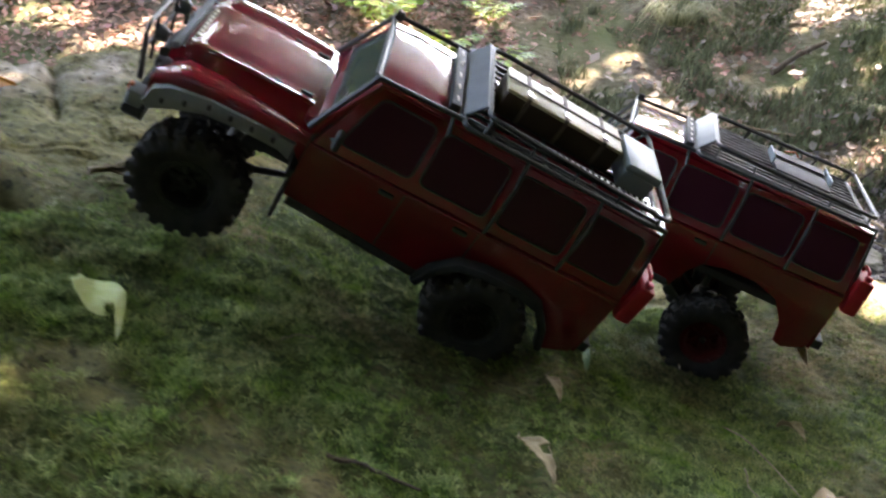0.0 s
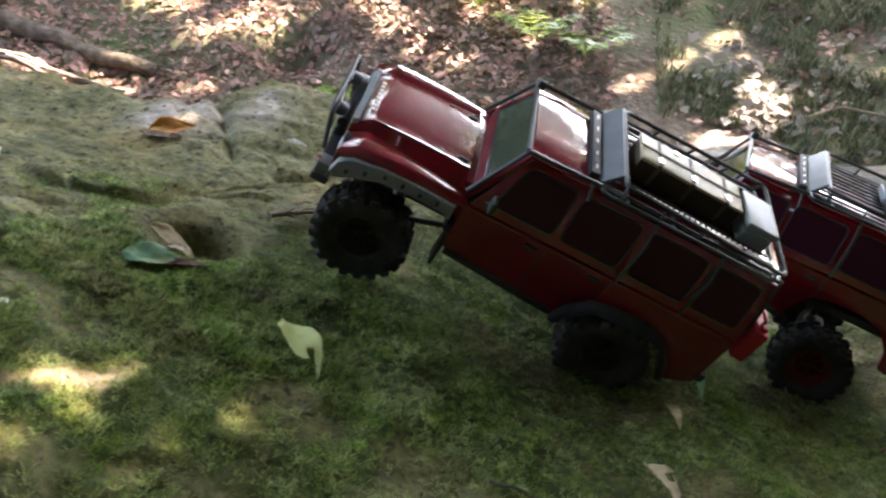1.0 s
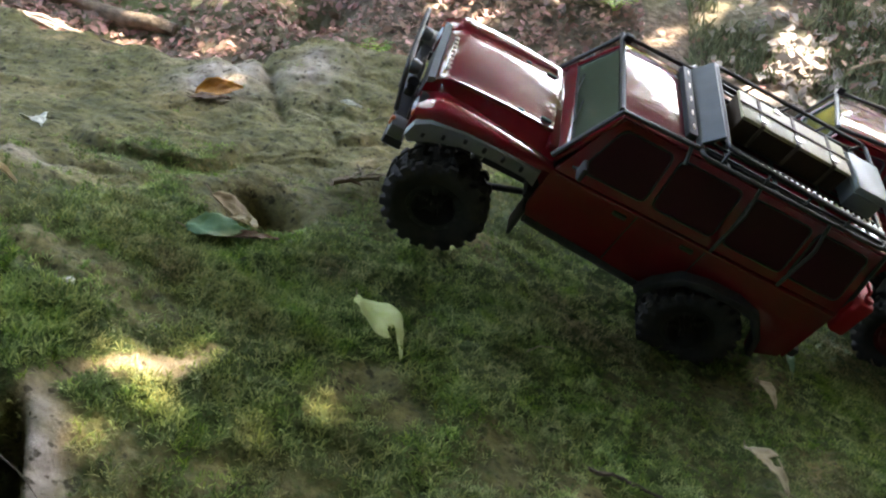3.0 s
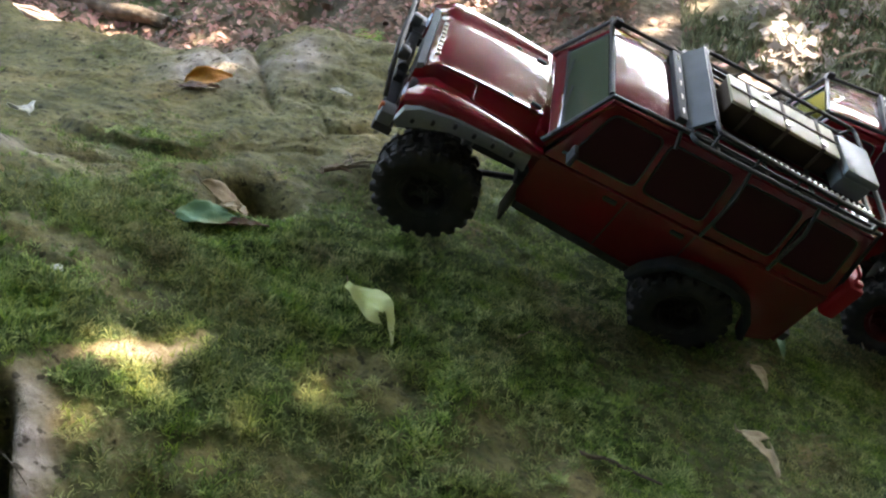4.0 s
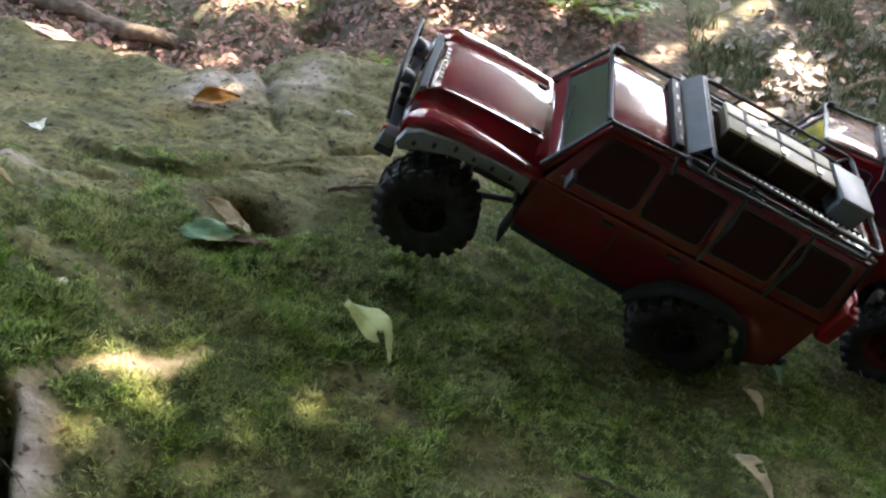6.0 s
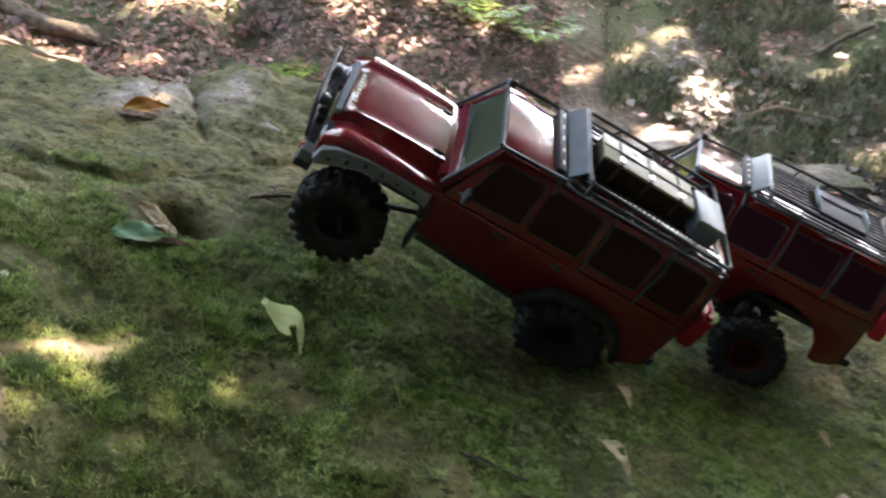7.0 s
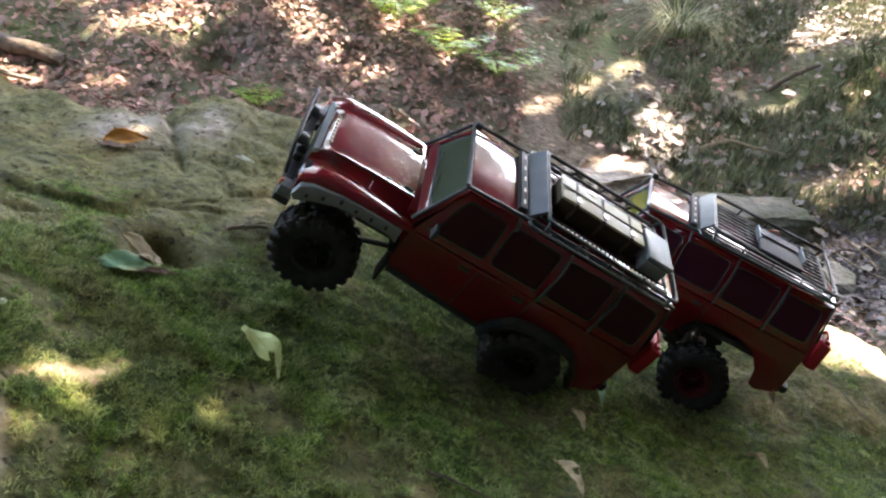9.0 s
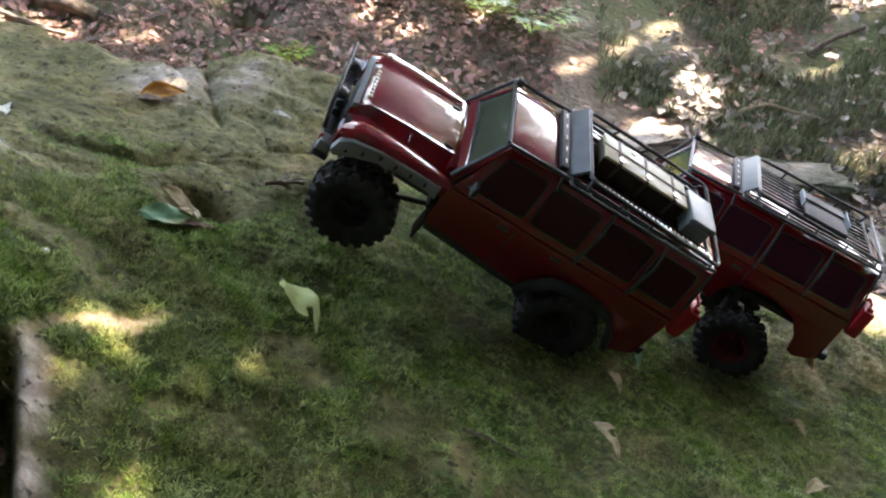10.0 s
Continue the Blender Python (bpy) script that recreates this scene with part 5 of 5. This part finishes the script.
def twig(a, b, r, label, bow=0.006, lift=0.003, forks=0, seed=1, material=None):
    """A dry twig lying on the boulder, knobbly, with side shoots."""
    rnd = random.Random(seed)
    m, ln = boulder_frame(a, b)
    pts = []
    for k in range(8):
        u = k / 7
        pts.append(((u - 0.5) * ln, bow * math.sin(math.pi * u) + rnd.gauss(0, ln * 0.012), lift + rnd.uniform(0, 0.0025) + r))
    bm = tubed(pts, r, 7, taper=0.55)
    ob = mesh_object("twig", bm, material or TWIG)
    ob.matrix_world = m
    tagged(ob, label, "twig")
    for f in range(forks):
        p = Vector(pts[2 + f])
        d = Vector((0.22 * ln, (0.12 if f % 2 else -0.12) * ln, 0.004))
        part("shoot", tubed([p, p + d * 0.5 + Vector((0, 0, 0.003)), p + d], r * 0.55, 6, taper=0.5), material or TWIG, ob)
    return ob


twig((-0.112, -0.374), (-0.037, -0.365), 0.0022, "dark knobbly twig lying on moss", 0.006, 0.002, 1, 2, BARK)
twig((-0.180, -0.242), (-0.152, -0.214), 0.0008, "thin pale bent twig on moss", 0.005, 0.003, 0, 3)
twig((-0.436, -0.062), (-0.388, -0.022), 0.0042, "grey-brown dead stick lying by a wheel", 0.004, 0.004, 2, 14)
twig((-0.425, -0.048), (-0.382, -0.012), 0.0017, "dry grey stick lying by a wheel", -0.003, 0.007, 1, 15)
twig((-0.420, -0.043), (-0.362, 0.016), 0.0014, "thin dry twig by a wheel", 0.004, 0.004, 2, 4)
twig((-0.408, -0.036), (-0.424, 0.004), 0.0011, "thin dry twig by a wheel", -0.004, 0.006, 1, 5)
twig((0.276, 0.190), (0.282, 0.082), 0.0024, "dark stick lying by a wheel", 0.004, 0.003, 0, 6, BARK)
twig((0.300, 0.175), (0.334, 0.098), 0.0020, "dark stick lying by a wheel", -0.006, 0.003, 1, 7, BARK)
twig((0.285, -0.105), (0.311, -0.286), 0.0010, "long thin root fibre across the moss", 0.012, 0.003, 1, 8)
twig((0.272, -0.225), (0.270, -0.290), 0.0009, "thin dry twig on the moss", -0.006, 0.003, 1, 9)
twig((0.600, 0.190), (0.640, 0.120), 0.0010, "thin pale twig on the stone", -0.004, 0.003, 0, 11)
twig((-0.520, -0.600), (-0.450, -0.625), 0.0006, "thin dark twig across a crevice", 0.004, 0.004, 1, 10, BARK)


def stone_mesh(r, sx, sy, sz, rough=0.25, seed=1, sub=3, box=0.72):
    bm = bmesh.new()
    bmesh.ops.create_icosphere(bm, subdivisions=sub, radius=1.0)
    for v in bm.verts:
        d = v.co.normalized()
        k = 1 + rough * noise.noise((d.x * 1.6 + seed * 5, d.y * 1.6, d.z * 1.6)) + 0.35 * rough * noise.noise((d.x * 5, d.y * 5 + seed * 3, d.z * 5))
        c = Vector([max(-box, min(box, q)) for q in d]) * (0.9 / box if box < 1 else 1.0)
        v.co = Vector((c.x * sx, c.y * sy, c.z * sz)) * k * r
    return bm


def pebble(x, y, r, material, label, seed=1, squash=0.7):
    ob = mesh_object("pebble", stone_mesh(r, 1, 0.85, squash, 0.3, seed, 2, 1.0), material)
    ob.matrix_world = pose(x, y, slab_height(x, y) + r * 0.4, 0, 0, seed * 50)
    return tagged(ob, label, "pebble")


pebble(-0.539, -0.434, 0.0050, PEBBLE, "small white pebble lying on moss", 1)
pebble(-0.468, -0.432, 0.0022, PEBBLE, "tiny pale pebble lying on moss", 3)
pebble(0.560, 0.390, 0.024, PALESTONE, "pale stone chip at the edge of the boulder", 5, 0.6)
pebble(0.545, 0.280, 0.011, STONE, "grey stone chip lying on the boulder", 6)
pebble(0.020, -0.430, 0.0040, STONE, "tiny grey pebble lying on moss", 8)


# ---------------------------------------------------------------- the bank behind
def rest_stone(x, y, r, sx, sy, sz, turn, material, label, seed, sink=0.25, rough=0.22, box=0.72):
    ob = mesh_object("stone", stone_mesh(r, sx, sy, sz, rough, seed, 5, box), material)
    ob.matrix_world = pose(x, y, ground_height(x, y) + r * sz * (1 - sink) * 0.9, 3, -4, turn)
    return tagged(ob, label, "stone")


rest_stone(1.60, 3.86, 0.31, 1.35, 0.6, 0.28, 10, STONE, "long flat grey stone with a mossy face", 1, 0.1, 0.30, 0.6)
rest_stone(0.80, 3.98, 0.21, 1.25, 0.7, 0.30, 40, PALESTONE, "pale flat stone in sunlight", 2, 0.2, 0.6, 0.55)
rest_stone(2.95, 4.35, 0.15, 1.2, 0.9, 0.6, 10, STONE, "grey rounded stone on the bank", 5)
rest_stone(2.02, 3.28, 0.12, 1.3, 0.9, 0.5, 70, STONE, "wet grey stone in the stream bed", 6)
rest_stone(2.46, 3.46, 0.10, 1.1, 0.9, 0.5, 20, STONE, "wet grey stone in the stream bed", 7)
rest_stone(1.75, 2.80, 0.09, 1.1, 0.8, 0.5, 45, STONE, "grey stone in the stream bed", 8)
rest_stone(2.80, 3.85, 0.13, 1.2, 0.8, 0.5, 15, STONE, "grey stone half under leaves", 10)


def bank_log(pts, r, label, name="fallen_branch", category="branch", taper=0.7, lift=0.4, material=None, seed=3):
    rnd = random.Random(seed)
    P, out = [Vector((x, y, ground_height(x, y) + r * lift + dz)) for x, y, dz in pts], []
    for a, b in zip(P, P[1:]):
        for k in range(6):
            out.append(a.lerp(b, k / 6) + Vector((rnd.gauss(0, r * 0.15), rnd.gauss(0, r * 0.15), rnd.gauss(0, r * 0.12))))
    out.append(P[-1])
    bm = tubed(out, r, 12, taper=taper)
    for v in bm.verts:
        v.co += Vector((noise.noise(v.co * 14), noise.noise(v.co * 14 + Vector((7, 0, 0))), noise.noise(v.co * 14 + Vector((0, 9, 0))))) * r * 0.3
    ob = mesh_object(name, bm, material or BARK)
    return tagged(ob, label, category)


bank_log([(-4.5, 4.08, 0.0), (-3.75, 4.14, 0.0), (-2.78, 4.16, -0.02)], 0.085, "thick dark fallen branch on the leaf litter", taper=0.6)
for k, (x, y, dx, dy) in enumerate(((-3.75, 3.55, 0.75, 0.28), (-3.60, 3.42, 0.55, 0.30), (-3.45, 3.62, 0.62, 0.32), (-3.55, 3.70, 0.5, 0.10), (-3.25, 3.70, 0.42, 0.25))):
    bank_log([(x, y, 0.02), (x + dx * 0.5, y + dy * 0.4, 0.05), (x + dx, y + dy, 0.0)], 0.02, "pale bare root lying on leaves", "root", "root", 0.5, 0.6, PALESTONE, 30 + k)
bank_log([(2.02, 5.24, 0.03), (2.20, 5.32, 0.05), (2.40, 5.40, 0.04)], 0.022, "dark stick lying on the mossy bank", seed=9)
bank_log([(1.35, 4.45, 0.01), (1.65, 4.62, 0.03), (2.05, 4.55, 0.01)], 0.016, "thin bare root on the bank", "root", "root", 0.6, 0.6, TWIG, 10)
for k in range(7):
    x, y = 2.02 + 0.10 * k, 3.95 - 0.06 * (k % 3)
    bank_log([(x - 0.06, y - 0.15, 0.03), (x + 0.015, y - 0.35, 0.04), (x + 0.08 * (k % 3), y - 0.65, 0.01)], 0.0065, "thin bare root lying by the stream", "root", "root", 0.5, 0.5, TWIG, 20 + k)


def grass_tuft(x, y, count, ln, label, spread=0.05, seed=1, material=None):
    """A tuft of long drooping blades."""
    rnd = random.Random(seed)
    z = ground_height(x, y)
    verts, faces = [], []
    for _ in range(count):
        a = rnd.uniform(0, 6.3)
        L, w = ln * rnd.uniform(0.55, 1.1), rnd.uniform(0.003, 0.006)
        b = Vector((x + math.cos(a) * spread * rnd.random(), y + math.sin(a) * spread * rnd.random(), z - 0.01))
        out = Vector((math.cos(a), math.sin(a), 0))
        s = Vector((-out.y, out.x, 0)) * w
        droop = rnd.uniform(0.6, 1.3)
        prev = None
        for k in range(6):
            u = k / 5
            p = b + out * (L * 0.75 * u ** 1.2) + Vector((0, 0, L * (0.95 * u - droop * u * u)))
            ww = s * (1 - u * 0.9)
            i = len(verts)
            verts += [p - ww, p + ww]
            if k:
                faces.append((i - 2, i - 1, i + 1, i))
    me = bpy.data.meshes.new("grass_tuft")
    me.from_pydata(verts, [], faces)
    me.materials.append(material or GRASS)
    return tagged(new("grass_tuft", me), label, "grass")


grass_tuft(1.47, 6.12, 340, 0.92, "large tuft of long drooping grass on the bank", 0.14, 1)
grass_tuft(2.52, 4.70, 90, 0.24, "small tuft of green grass on the bank", 0.10, 2)
grass_tuft(2.80, 4.52, 90, 0.24, "small tuft of green grass on the bank", 0.11, 3)
grass_tuft(2.66, 4.36, 70, 0.18, "small tuft of green grass on the bank", 0.10, 4)
grass_tuft(3.20, 4.90, 70, 0.22, "small tuft of green grass on the bank", 0.12, 5)
grass_tuft(2.70, 5.50, 60, 0.22, "small tuft of green grass on the bank", 0.12, 6)


def herb(x, y, fronds, ln, label, seed=1, feather=True):
    """A low fern: arching stems with paired leaflets, all one plant."""
    rnd = random.Random(seed)
    z = ground_height(x, y)
    root = thing("fern", pose(x, y, z), label, "plant")
    for f in range(fronds):
        a = 6.283 * f / fronds + rnd.uniform(-0.3, 0.3)
        L = ln * rnd.uniform(0.7, 1.1)
        out = Vector((math.cos(a), math.sin(a), 0))
        side = Vector((-out.y, out.x, 0))
        bm = bmesh.new()
        pts = [out * (L * 0.8 * u) + Vector((0, 0, L * (1.15 * u - 0.70 * u * u))) for u in (k / 9 for k in range(10))]
        add_tube(bm, pts, 0.003, 5, taper=0.4)
        for k in range(2, 10):
            w = L * 0.30 * math.sin(math.pi * (k / 10) ** 0.8)
            for s in (1, -1):
                p = pts[k]
                d = (side * s + out * 0.45 + Vector((0, 0, rnd.uniform(-0.25, 0.1)))).normalized() * w
                q = out * w * 0.22
                c = Vector((0, 0, 0.06 * w))
                vs = [bm.verts.new(v) for v in (p, p + d * 0.4 + q + c, p + d * 0.75 + q * 0.8, p + d, p + d * 0.5 - q + c)]
                bm.faces.new(vs)
        part("frond", bm, HERB, root)
    return root


herb(-0.80, 5.28, 10, 0.58, "bright green fern in sunlight on the bank", 1)
herb(-0.34, 4.96, 9, 0.38, "bright green fern on the leaf litter", 2)
herb(0.02, 4.86, 8, 0.42, "green fern on the leaf litter", 3)
herb(-0.02, 5.60, 8, 0.40, "bright green fern in sunlight on the bank", 4)
herb(-1.47, 4.02, 7, 0.22, "small green fern behind the boulder", 5)
herb(0.55, 6.30, 6, 0.36, "green fern on the bank", 6)
herb(2.2, 7.0, 7, 0.34, "green fern on the bank", 7)
herb(3.4, 5.6, 7, 0.30, "green fern on the bank", 8)


def bank_leaf(x, y, ln, turn, label, seed=1, lobes=5):
    """A large lobed dead leaf lying loose on the bank, curled at its points."""
    rnd = random.Random(seed)
    n = normal_of(ground_height, x, y, 0.05) + Vector((rnd.gauss(0, 0.18), -0.25, 0))
    verts, faces = [(0, 0, 0.006)], []
    count = lobes * 6
    for k in range(count):
        t = 6.283 * k / count
        lobe = 0.5 + 0.5 * math.cos(lobes * t)
        rad = ln * 0.5 * (0.38 + 0.62 * lobe ** 1.3) * (1.0 + 0.25 * math.cos(t)) * rnd.uniform(0.9, 1.08)
        for f in (0.55, 1.0):
            verts.append((rad * f * math.cos(t), rad * f * math.sin(t), 0.006 + 0.10 * ln * f * f * lobe + rnd.uniform(0, 0.004)))
    for k in range(count):
        a, b = 1 + 2 * k, 1 + 2 * ((k + 1) % count)
        faces += [(0, a, b), (a, a + 1, b + 1, b)]
    me = bpy.data.meshes.new("fallen_leaf")
    me.from_pydata(verts, [], faces)
    me.materials.append(PALELITTER)
    ob = new("fallen_leaf", me)
    ob.matrix_world = Matrix.Translation((x, y, ground_height(x, y) + 0.022)) @ n.to_track_quat("Z", "Y").to_matrix().to_4x4() @ pose(0, 0, 0, 0, 0, turn)
    sol = ob.modifiers.new("thickness", "SOLIDIFY")
    sol.thickness, sol.offset = 0.001, 0
    return tagged(ob, label, "leaf")


bank_leaf(1.70, 5.00, 0.17, 20, "large pale lobed dead leaf on the mossy bank", 1)
bank_leaf(1.82, 4.88, 0.15, 80, "large pale lobed dead leaf on the mossy bank", 2)
bank_leaf(1.54, 4.71, 0.14, 150, "pale narrow dead leaf on the mossy bank", 3, 3)
bank_leaf(1.90, 4.58, 0.13, 200, "pale dead leaf on dark earth below the bank", 4, 3)
bank_leaf(1.54, 4.37, 0.12, 40, "pale dead leaf on dark earth below the bank", 5, 3)
bank_leaf(1.36, 4.43, 0.13, 290, "pale dead leaf on dark earth below the bank", 6, 3)
bank_leaf(2.05, 5.35, 0.12, 100, "small pale dead leaf beside a stick on the bank", 7, 3)
bank_leaf(2.40, 4.95, 0.12, 340, "pale lobed dead leaf on the mossy bank", 8)
